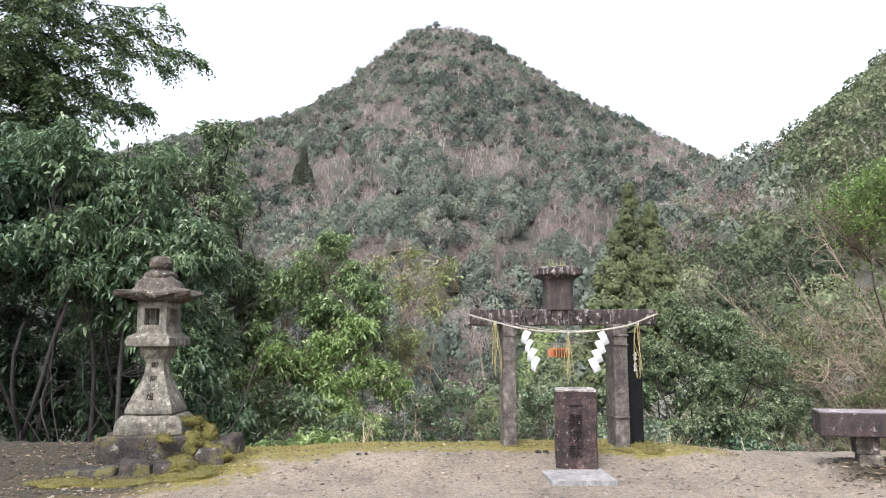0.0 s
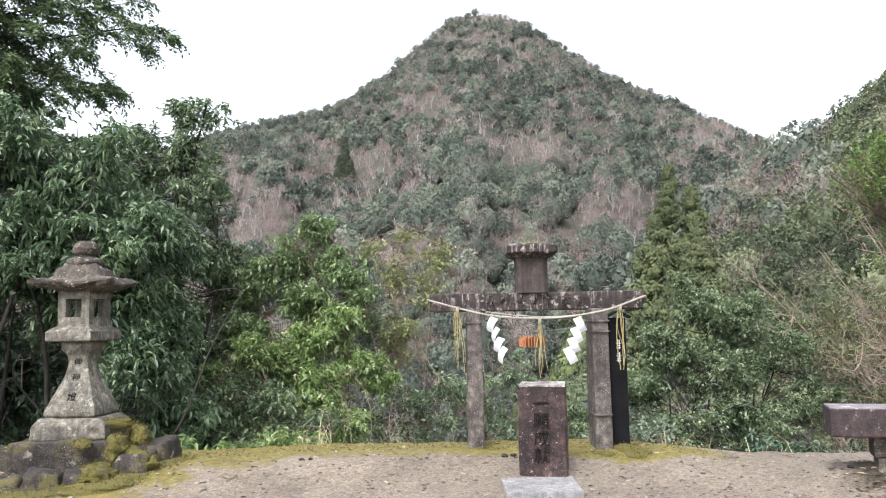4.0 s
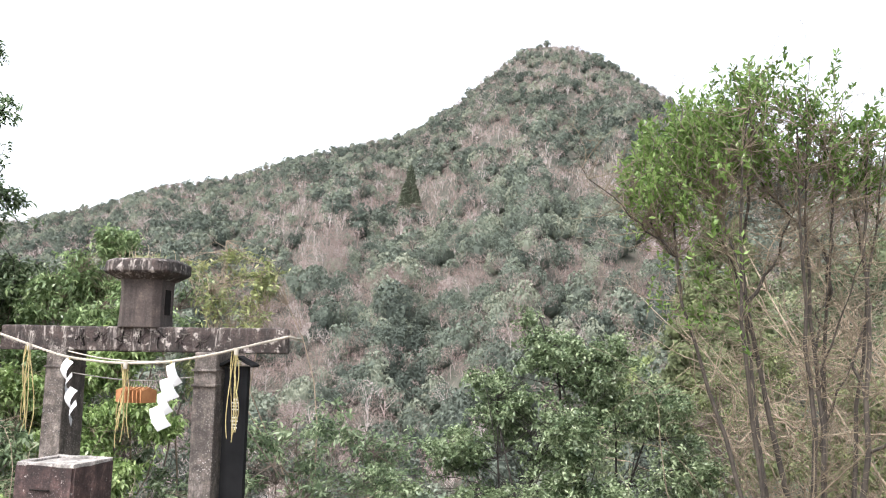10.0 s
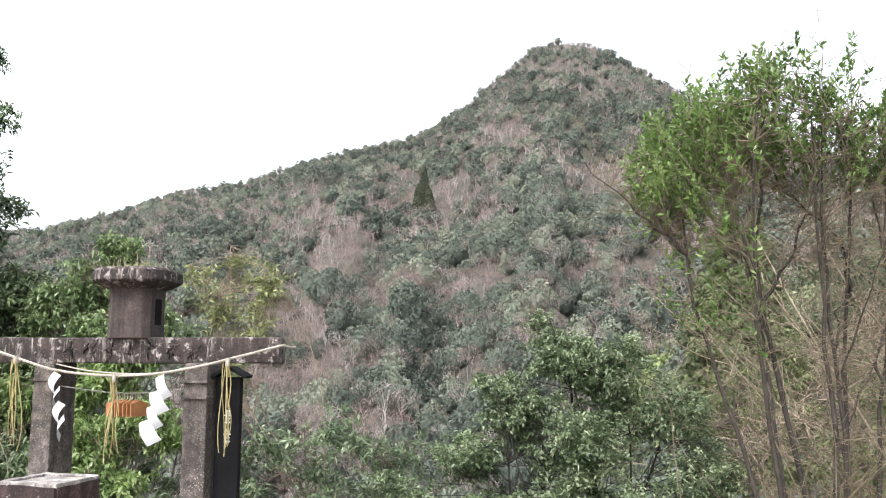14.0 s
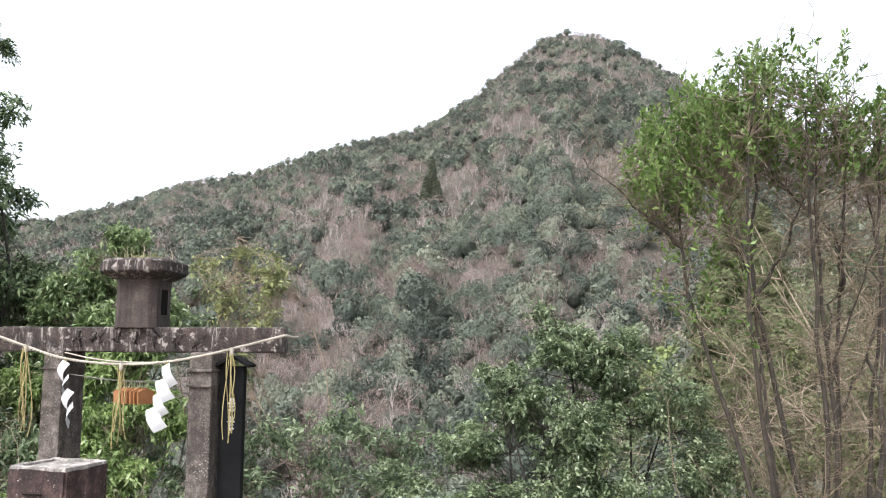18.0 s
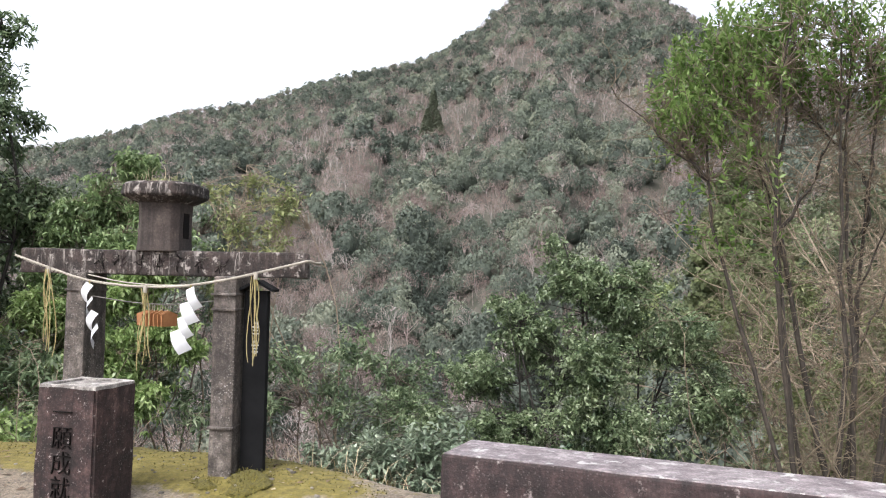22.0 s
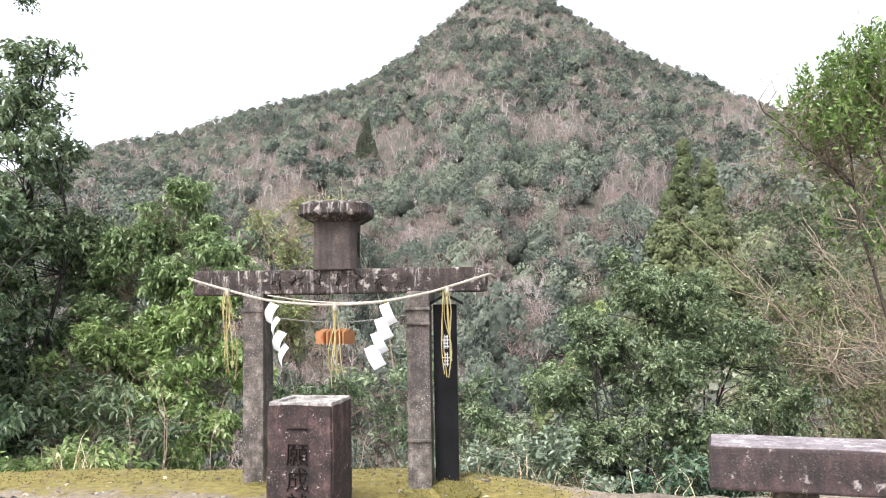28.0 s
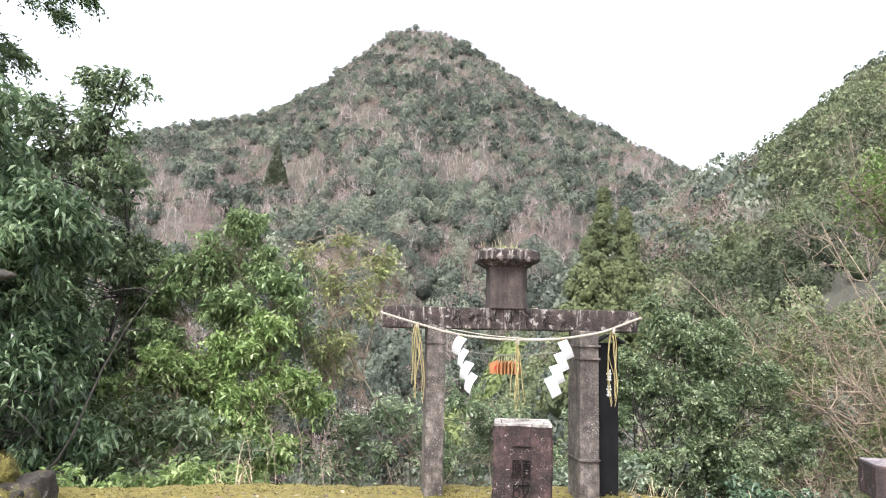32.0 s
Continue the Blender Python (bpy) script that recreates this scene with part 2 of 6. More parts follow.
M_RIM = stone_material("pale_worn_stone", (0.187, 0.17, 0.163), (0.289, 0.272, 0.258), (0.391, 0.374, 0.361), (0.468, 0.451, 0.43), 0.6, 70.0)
M_SLAB = stone_material("pale_granite_slab", (0.18, 0.172, 0.174), (0.238, 0.23, 0.233), (0.302, 0.296, 0.296), (0.4, 0.384, 0.368), 0.7, 130.0, speck=0.3, blotch=45.0, mottle=0.3)
M_BENCH = stone_material("purplish_bench_stone", (0.014, 0.0078, 0.0082), (0.036, 0.0205, 0.0212), (0.075, 0.05, 0.05), (0.27, 0.232, 0.222), 0.6, 60.0, speck=0.16, rough=0.75, blotch=12.0)
# Pale from wear, with sky reflection on the seat also put into the colour.
M_BENCHTOP = stone_material("worn_skylit_bench_top", (0.111, 0.088, 0.096), (0.23, 0.197, 0.211), (0.383, 0.353, 0.365), (0.495, 0.477, 0.468), 0.58, 60.0, speck=0.3, rough=0.55, mottle=0.55)
M_LANTERN = stone_material("pale_lantern_granite", (0.072, 0.064, 0.053), (0.138, 0.126, 0.104), (0.215, 0.2, 0.168), (0.32, 0.31, 0.255), 0.6, 70.0, speck=0.4, blotch=12.0, mottle=0.85, drip=0.45)
M_ROOF = stone_material("weathered_lantern_roof", (0.028, 0.022, 0.017), (0.07, 0.057, 0.045), (0.145, 0.128, 0.105), (0.34, 0.325, 0.29), 0.6, 60.0, speck=0.4, blotch=18.0)
M_BASE = stone_material("mossy_base_stone", (0.012, 0.009, 0.007), (0.03, 0.023, 0.019), (0.066, 0.055, 0.046), (0.22, 0.205, 0.19), 0.62, 50.0, (0.08, 0.069, 0.016), speck=0.6, mottle=0.95)
M_TABLET = plain_material("black_weathered_board", (0.004, 0.004, 0.0045), (0.010, 0.010, 0.011), 6.0, 0.95)
M_TABLET.node_tree.nodes["Principled BSDF"].inputs["Specular IOR Level"].default_value = 0.15
M_PAPER = plain_material("white_folded_paper", (0.52, 0.525, 0.55), (0.58, 0.58, 0.6), 8.0, 0.8, 0.05)
M_ROPE = plain_material("pale_straw_rope", (0.29, 0.26, 0.215), (0.4, 0.365, 0.315), 40.0, 0.9, 0.3)
M_STRAW = plain_material("dull_golden_straw", (0.23, 0.18, 0.075), (0.39, 0.325, 0.15), 25.0, 0.75, 0.2)
M_WOOD = plain_material("orange_cedar_plaque", (0.26, 0.105, 0.04), (0.38, 0.18, 0.075), 18.0, 0.6, 0.1)
M_RED = plain_material("red_ink", (0.62, 0.03, 0.02), (0.7, 0.04, 0.03), 30.0, 0.6, 0.0)
M_WIRE = plain_material("dull_wire", (0.12, 0.11, 0.1), (0.2, 0.18, 0.17), 30.0, 0.5, 0.0)
M_INK = plain_material("dark_cut_letter", (0.006, 0.005, 0.005), (0.012, 0.01, 0.009), 30.0, 0.9, 0.1)
M_INK.node_tree.nodes["Principled BSDF"].inputs["Specular IOR Level"].default_value = 0.1
M_BARK = plain_material("brown_bark", (0.06, 0.045, 0.035), (0.16, 0.125, 0.10), 14.0, 0.9, 0.6)
M_TWIG = plain_material("pale_twig", (0.17, 0.125, 0.09), (0.30, 0.24, 0.18), 9.0, 0.85, 0.2)
M_DRY = plain_material("dry_grass", (0.30, 0.23, 0.14), (0.5, 0.42, 0.29), 9.0, 0.85, 0.1)
M_MOSS = plain_material("golden_green_moss", (0.036, 0.033, 0.009), (0.148, 0.124, 0.024), 70.0, 0.95, 1.0)
M_LEAF_DARK = leaf_material("dark_evergreen_leaf", (0.042, 0.072, 0.041), (0.125, 0.188, 0.1), (0.32, 0.41, 0.235), 0.26, 0.4)
M_LEAF_FRESH = leaf_material("fresh_green_leaf", (0.085, 0.14, 0.046), (0.25, 0.345, 0.125), (0.44, 0.53, 0.25), 0.26, 0.45)
M_LEAF_MID = leaf_material("grey_green_leaf", (0.06, 0.09, 0.05), (0.155, 0.21, 0.115), (0.33, 0.39, 0.24), 0.24, 0.42)
M_LEAF_YELLOW = leaf_material("yellow_green_leaf", (0.1, 0.125, 0.05), (0.23, 0.262, 0.11), (0.44, 0.45, 0.2), 0.4, 0.4)
M_FOREST = leaf_material("far_evergreen_crown", (0.046, 0.058, 0.047), (0.116, 0.138, 0.108), (0.222, 0.238, 0.18), 0.9, 0.2)
M_BARE = leaf_material("far_bare_crown", (0.175, 0.127, 0.116), (0.295, 0.226, 0.208), (0.45, 0.405, 0.388), 0.9, 0.2)
M_GROVE = leaf_material("light_green_grove_leaf", (0.07, 0.095, 0.03), (0.12, 0.155, 0.05), (0.18, 0.22, 0.08), 0.8, 0.15)
M_CEDAR = leaf_material("cedar_needles", (0.043, 0.056, 0.03), (0.106, 0.13, 0.068), (0.215, 0.243, 0.132), 0.8, 0.25)
M_SUGI = leaf_material("olive_cedar_needles", (0.045, 0.058, 0.026), (0.1, 0.12, 0.052), (0.19, 0.21, 0.095), 0.8, 0.25)
M_CONIFER = leaf_material("dark_conifer_needles", (0.12, 0.14, 0.1), (0.2, 0.225, 0.16), (0.28, 0.31, 0.22), 0.9, 0.3)
# Leaf green darkened to hold the deep shade under the canopy.
M_LEAF_SHADE = leaf_material("shaded_thicket_leaf", (0.018, 0.034, 0.018), (0.05, 0.084, 0.042), (0.12, 0.17, 0.09), 0.4, 0.25)
M_LEAF_LAUREL = leaf_material("broad_laurel_leaf", (0.022, 0.044, 0.026), (0.064, 0.112, 0.063), (0.17, 0.24, 0.14), 0.24, 0.25)
M_LEAF_FEATHER = leaf_material("feathery_leaf", (0.04, 0.07, 0.034), (0.1, 0.15, 0.066), (0.22, 0.275, 0.125), 0.4, 0.5)
M_LEAF_SOFT = leaf_material("soft_green_leaf", (0.078, 0.12, 0.05), (0.205, 0.285, 0.13), (0.41, 0.5, 0.26), 0.25, 0.45)
M_LEAF_GLOSS = leaf_material("glossy_shrub_leaf", (0.05, 0.078, 0.04), (0.155, 0.205, 0.105), (0.36, 0.425, 0.26), 0.24, 0.4)
M_LEAF_DEEP = leaf_material("deep_green_leaf", (0.045, 0.08, 0.022), (0.125, 0.205, 0.052), (0.28, 0.39, 0.135), 0.26, 0.45)
M_LEAF_PALE = leaf_material("pale_grey_leaf", (0.078, 0.111, 0.072), (0.169, 0.215, 0.143), (0.364, 0.416, 0.312), 0.28)
M_LEAF_OLIVE = leaf_material("olive_leaf", (0.06, 0.075, 0.027), (0.12, 0.144, 0.053), (0.216, 0.237, 0.1), 0.45)
M_LEAF_MOSS = leaf_material("moss_blade", (0.04, 0.038, 0.01), (0.112, 0.094, 0.018), (0.21, 0.17, 0.04), 0.9, 0.15)
M_PEBBLE = leaf_material("mixed_pebble", (0.06, 0.052, 0.046), (0.16, 0.14, 0.122), (0.3, 0.275, 0.25), 0.85, 0.0)
M_LITTER = leaf_material("dry_leaf", (0.07, 0.045, 0.03), (0.17, 0.115, 0.075), (0.36, 0.29, 0.215), 0.8, 0.1)
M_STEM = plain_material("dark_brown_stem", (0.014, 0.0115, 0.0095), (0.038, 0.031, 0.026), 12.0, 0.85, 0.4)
M_BROWN = plain_material("grey_brown_twig", (0.088, 0.068, 0.045), (0.2, 0.158, 0.108), 9.0, 0.85, 0.2)
M_SAPLING = plain_material("brown_sapling_bark", (0.018, 0.014, 0.011), (0.056, 0.044, 0.034), 12.0, 0.85, 0.4)
M_CUT = plain_material("worn_cut_mark", (0.022, 0.015, 0.015), (0.045, 0.032, 0.031), 30.0, 0.95, 0.1)
M_LETTER = plain_material("faded_cut_letter", (0.045, 0.038, 0.032), (0.085, 0.073, 0.062), 30.0, 0.9, 0.1)


def ground_material():
    s = Mat("gravel_earth_and_moss", 0.95)
    earth = s.ramp(s.noise(1.1, 6, 0.6), (0.28, (0.10, 0.082, 0.065)), (0.48, (0.178, 0.145, 0.112)), (0.75, (0.27, 0.225, 0.176)))
    grit = s.ramp(s.cells(75, "F1", "Color"), (0.1, (0.42, 0.40, 0.39)), (0.5, (0.95, 0.94, 0.92)), (0.95, (1.55, 1.53, 1.5)))
    earth = s.mix(0.7, earth, grit, "MULTIPLY")
    grit2 = s.ramp(s.cells(26, "F1", "Color"), (0.15, (0.5, 0.48, 0.46)), (0.5, (1.0, 1.0, 1.0)), (0.9, (1.5, 1.47, 1.42)))
    earth = s.mix(0.45, earth, grit2, "MULTIPLY")
    damp = s.ramp(s.noise(0.55, 7, 0.72), (0.45, (0, 0, 0)), (0.68, (1, 1, 1)))
    earth = s.mix(s.calc("MULTIPLY", damp, 0.5), earth, (0.10, 0.085, 0.072))
    moss = s.ramp(s.noise(16, 6, 0.7), (0.3, (0.075, 0.06, 0.016)), (0.55, (0.158, 0.128, 0.03)), (0.75, (0.24, 0.196, 0.07)))
    mask = s.calc("ADD", s.attr("moss"), s.calc("MULTIPLY", s.calc("SUBTRACT", s.noise(3.5, 6, 0.7), 0.5), 1.5))
    mask = s.ramp(mask, (0.42, (0, 0, 0)), (0.6, (1, 1, 1)))
    c = s.mix(mask, earth, moss)
    # Litter browns are darkened past their own tone for shade under trees and bench.
    shaded_litter = s.ramp(s.noise(9.0, 8, 0.75), (0.35, (0.013, 0.009, 0.005)), (0.55, (0.034, 0.023, 0.013)), (0.72, (0.11, 0.078, 0.046)))
    under = s.ramp(s.noise(1.2, 8, 0.7), (0.35, (0.018, 0.022, 0.011)), (0.6, (0.045, 0.04, 0.025)))
    shaded_litter = s.mix(0.35, shaded_litter, under)
    bits = s.ramp(s.cells(38, "F1", "Color"), (0.2, (0.5, 0.48, 0.45)), (0.6, (1.0, 1.0, 1.0)), (0.95, (2.4, 2.2, 1.9)))
    shaded_litter = s.mix(0.8, shaded_litter, bits, "MULTIPLY")
    edge_mix = s.ramp(s.calc("ADD", s.attr("wild"), s.calc("MULTIPLY", s.calc("SUBTRACT", s.noise(5.0, 6, 0.7), 0.5), 1.2)), (0.3, (0, 0, 0)), (0.75, (1, 1, 1)))
    c = s.mix(s.calc("MULTIPLY", edge_mix, s.ramp(s.attr("wild"), (0.02, (0, 0, 0)), (0.2, (1, 1, 1)))), c, shaded_litter)
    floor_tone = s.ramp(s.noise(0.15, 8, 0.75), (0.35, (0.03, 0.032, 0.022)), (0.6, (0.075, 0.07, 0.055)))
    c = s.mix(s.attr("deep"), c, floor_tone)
    s.colour(c)
    h = s.calc("ADD", s.cells(75), s.calc("MULTIPLY", s.noise(6, 5), 1.5))
    s.bump(h, 0.45, 0.012)
    return s.m


M_GROUND = ground_material()

# ---------- ground: court, edge, valley, mountain and side hill in one sheet ----------
CX, CY = 0.0, -4.0
MOUNT_AZ = [-75, -45, -32, -28, -24, -19.5, -15.5, -11.5, -7.5, -5.7, -3.2, -1.5, 0.2, 1.5, 3.2, 5.2, 6.9, 8.5, 10.4, 12.4, 14.3, 16.2, 18, 20.5, 23.7, 30, 45, 75]
MOUNT_Z = [20, 60, 81, 92.5, 109.5, 119.5, 134, 146, 156, 164, 183, 199, 211, 221, 223, 219, 211, 200, 187, 173.5, 162.5, 152, 143, 129, 112, 92, 76, 20]
HILL_AZ = [6, 9, 12, 15, 18, 21, 24, 25.5, 27.6, 29.4, 31.2, 33.5, 38, 50, 70]
HILL_EL = [-0.12, -0.03, 0.05, 0.105, 0.145, 0.18, 0.205, 0.215, 0.248, 0.271, 0.296, 0.327, 0.365, 0.38, 0.2]
EDGE_X = [-40, -7, -5, -3, -2, -0.6, 0.5, 1.3, 2.0, 2.6, 4.5, 7, 40]
EDGE_Y = [6, 1.6, 1.1, 0.65, 0.7, 0.55, 0.35, 0.15, -0.15, -0.25, -0.2, 0.5, 8]


def ground_z(x, y):
    """Height of the ground at arrays x, y."""
    x, y = np.asarray(x, float), np.asarray(y, float)
    r = np.hypot(x - CX, y - CY)
    az = np.degrees(np.arctan2(x - CX, y - CY))
    e = np.interp(x, EDGE_X, EDGE_Y)
    s = np.clip((y + 1.5) / 1.4, 0, 1)
    s = s * s * (3 - 2 * s)
    rise = 0.16 * np.interp(x, [-6, -3.5, -1.5, 0.9, 1.8, 5], [0.55, 0.55, 0.85, 1.05, 0.6, 0.55])
    z = s * rise + 0.012 * np.sin(x * 2.3 + 1) * np.sin(y * 1.9)
    z = z + 0.15 * np.exp(-((y + 1.15 + 0.31 * (x - 2.2)) / 0.42) ** 2) * np.clip((x - 1.9) / 0.6, 0, 1) * np.clip((6 - x) / 2, 0, 1)
    d = np.clip(y - e, 0, None)
    drop = 0.55 * d + 0.25 * np.clip(d, 0, 1.5)
    drop = np.where(d > 12, 0.55 * 12 + 0.375 + (d - 12) * 0.42, drop)
    near = z - np.clip(drop, 0, 36)
    bump = 5.5 * np.sin(az * 0.55 + r * 0.006) + 3.5 * np.sin(az * 1.27 + 1.3 - r * 0.011)
    ridge = np.interp(az, MOUNT_AZ, MOUNT_Z) - 3.0
    t = np.clip((r - 105) / (555 - 105), 0, 1)
    m = -34 + (ridge + 34) * t ** 1.12 + bump * np.sin(t * math.pi)
    m = np.where(r > 555, ridge - 0.45 * (r - 555), m)
    m = np.where((r > 105) & (np.abs(az) < 75), m, -99)
    hr = np.interp(az, HILL_AZ, HILL_EL) * 200 - 5.6
    t = np.clip((r - 28) / (200 - 28), 0, 1)
    h = -14 + (hr + 14) * t ** 0.95
    h = np.where(r > 200, hr - 0.35 * (r - 200), h)
    h = np.where((r > 28) & (az > 6) & (az < 70), h, -99)
    far = np.maximum(np.maximum(m, h), -36)
    return np.where((d > 0) & (np.abs(az) < 80), np.maximum(near, np.where(d > 6, far, -99)), near)


def gz(x, y):
    return float(ground_z(x, y))


radii = np.concatenate([np.linspace(0.0015, 11.5, 80), 11.5 * np.geomspace(1.03, 140, 70)])
radii = np.sort(np.concatenate([radii, [196.0, 200.0, 530.0, 545.0, 555.0, 565.0]]))
angles = np.radians(np.linspace(-180, 180, 421)[:-1])
gx = CX + radii[:, None] * np.sin(angles)
gy = CY + radii[:, None] * np.cos(angles)
ghz = ground_z(gx, gy)
verts = np.stack([gx, gy, ghz], -1).reshape(-1, 3)
na = len(angles)
i = np.arange(len(radii) - 1)[:, None] * na + np.arange(na)
j = np.arange(len(radii) - 1)[:, None] * na + (np.arange(na) + 1) % na
faces = np.stack([i, i + na, j + na, j], -1).reshape(-1, 4)
ground_mesh = fast_mesh("ground", verts, faces)
px_, py_ = gx.ravel(), gy.ravel()
edge = np.interp(px_, EDGE_X, EDGE_Y)
back_of = py_ - edge
mossy = np.clip(1 - np.abs(back_of + 0.3) / 0.95, 0, 1) * np.interp(px_, [-5, -4, -1, 0.9, 1.4, 2.2, 3], [0.7, 1.1, 1.05, 1.1, 0.75, 0.1, 0.25])
mossy += 0.95 * np.exp(-((px_ + 4.1) ** 2 / 1.3 + (py_ + 0.8) ** 2 / 0.6)) + 0.5 * np.exp(-((px_ - 3.5) ** 2 / 0.4 + (py_ + 0.75) ** 2 / 0.06))
mossy += 0.7 * np.exp(-((px_ + 4.9) ** 2 / 0.5 + (py_ + 1.5) ** 2 / 0.2)) + 0.6 * np.exp(-((px_ + 5.6) ** 2 / 0.5 + (py_ + 0.6) ** 2 / 0.1))
mossy += 0.9 * np.exp(-((px_ - 0.75) ** 2 / 0.12 + (py_ + 0.3) ** 2 / 0.06)) + 0.6 * np.exp(-((px_ + 0.55) ** 2 / 0.1 + (py_ + 0.1) ** 2 / 0.05))
# Litter mask; near the lantern it also puts tree shade into the colour.
wild = np.clip((back_of - 0.15) / 0.5, 0, 1) + 0.95 * np.clip((-3.7 - px_) / 0.7, 0, 1) * np.clip((py_ + 2.6) / 1.2, 0, 1)
# Dark band along the bench: soil plus the seat's shadow, both as ground colour.
along = py_ + 1.15 + 0.31 * (px_ - 2.2)
wild += 0.85 * np.exp(-(along / 0.36) ** 2) * np.clip((px_ - 2.2) / 0.5, 0, 1) + 0.5 * np.exp(-((px_ - 4.6) ** 2 / 1.6 + (py_ + 1.2) ** 2 / 0.5))
wild += 0.85 * np.exp(-((px_ - 2.75) ** 2 / 0.35 + (py_ + 1.5) ** 2 / 0.1))
wild = np.clip(wild, 0, 1)
wild = np.where(np.hypot(px_ - CX, py_ - CY) > 20, 1.0, wild)
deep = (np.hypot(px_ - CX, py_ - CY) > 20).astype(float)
for nm, va in (("moss", mossy), ("wild", wild), ("deep", deep)):
    at = ground_mesh.attributes.new(nm, "FLOAT", "POINT")
    at.data.foreach_set("value", va.astype(np.float32))
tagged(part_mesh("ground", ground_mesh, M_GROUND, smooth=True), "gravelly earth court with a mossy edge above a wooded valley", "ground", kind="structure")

# ---------- far forest ----------
def ico(level):
    bm = bmesh.new()
    bmesh.ops.create_icosphere(bm, subdivisions=level, radius=1)
    v = np.array([x.co[:] for x in bm.verts])
    f = np.array([[q.index for q in p.verts] for p in bm.faces])
    bm.free()
    return v, f


ICOS = {1: ico(1), 2: ico(2)}


def crown_shape(rng, cards=60, size=0.3, lumps=0.28, fine=2, heart=0.8):
    """A crown of unit radius: an uneven core under a coat of small leafy flakes."""
    core, core_f = ICOS[fine]
    v = core * (heart + lumps * rng.uniform(-1, 1, (len(core), 1)))
    d = rng.normal(size=(cards, 3))
    d[:, 2] = np.abs(d[:, 2]) - 0.25
    d /= np.linalg.norm(d, axis=1)[:, None]
    c = d * rng.uniform(0.75, 1.15, (cards, 1))
    u = np.cross(d, rng.normal(size=(cards, 3)))
    u /= np.linalg.norm(u, axis=1)[:, None]
    w = np.cross(d, u) + d * rng.uniform(-0.7, 0.7, (cards, 1))
    s = size * rng.uniform(0.5, 1.3, (cards, 1))
    tri = np.stack([c + u * s, c - u * s * 0.5 + w * s, c - u * s * 0.5 - w * s], 1).reshape(-1, 3)
    V = np.concatenate([v, tri])
    V[:, 2] = V[:, 2] * 0.95 + 0.2
    F = np.concatenate([core_f, np.arange(cards * 3).reshape(-1, 3) + len(v)])
    T = np.concatenate([np.zeros(len(v)), np.repeat(rng.uniform(-0.3, 0.3, cards), 3)])
    return V, F, T


def billow_shape(rng, cards=300, size=0.115, lobes=10, heart=0.55, spread=0.2):
    """A broad-leaved crown of unit radius: rounded billows of small leafy flakes, heaped into a dome."""
    core, core_f = ICOS[1]
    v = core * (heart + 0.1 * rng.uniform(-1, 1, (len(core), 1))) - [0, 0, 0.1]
    a = rng.uniform(0, 2 * math.pi) + np.arange(lobes) * 2.4
    rise = np.clip((np.arange(lobes) + rng.uniform(0, 1, lobes)) / lobes, 0, 1)
    out = 0.72 * np.sqrt(1 - rise ** 2 * 0.96) * rng.uniform(0.8, 1.1, lobes)
    mid = np.stack([out * np.cos(a), out * np.sin(a), -0.25 + rise * 0.85], -1)
    big = rng.uniform(0.27, 0.45, lobes)
    share = big ** 2 / (big ** 2).sum()
    pick = rng.choice(lobes, cards, p=share)
    q = rng.normal(size=(cards, 3)) + mid[pick] * 0.8 + np.array([0, 0, 0.35])
    q /= np.linalg.norm(q, axis=1)[:, None]
    c = mid[pick] + q * big[pick][:, None] * rng.uniform(0.88, 1.08, (cards, 1))
    nrm = q + rng.normal(size=(cards, 3)) * spread * 1.6
    nrm /= np.linalg.norm(nrm, axis=1)[:, None]
    u = np.cross(nrm, rng.normal(size=(cards, 3)))
    u /= np.linalg.norm(u, axis=1)[:, None]
    w = np.cross(nrm, u)
    s = size * rng.uniform(0.6, 1.3, (cards, 1))
    tri = np.stack([c + u * s * 1.2, c - u * s * 0.6 + w * s, c - u * s * 0.6 - w * s], 1).reshape(-1, 3)
    hue = rng.uniform(-0.12, 0.12, lobes)
    # The core tone is lowered: shade inside the crown, put into the colour.
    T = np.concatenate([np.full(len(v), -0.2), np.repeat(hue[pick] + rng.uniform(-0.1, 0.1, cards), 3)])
    V = np.concatenate([v, tri])
    V[:, 2] = V[:, 2] * 0.95 + 0.2
    return V, np.concatenate([core_f, np.arange(cards * 3).reshape(-1, 3) + len(v)]), T


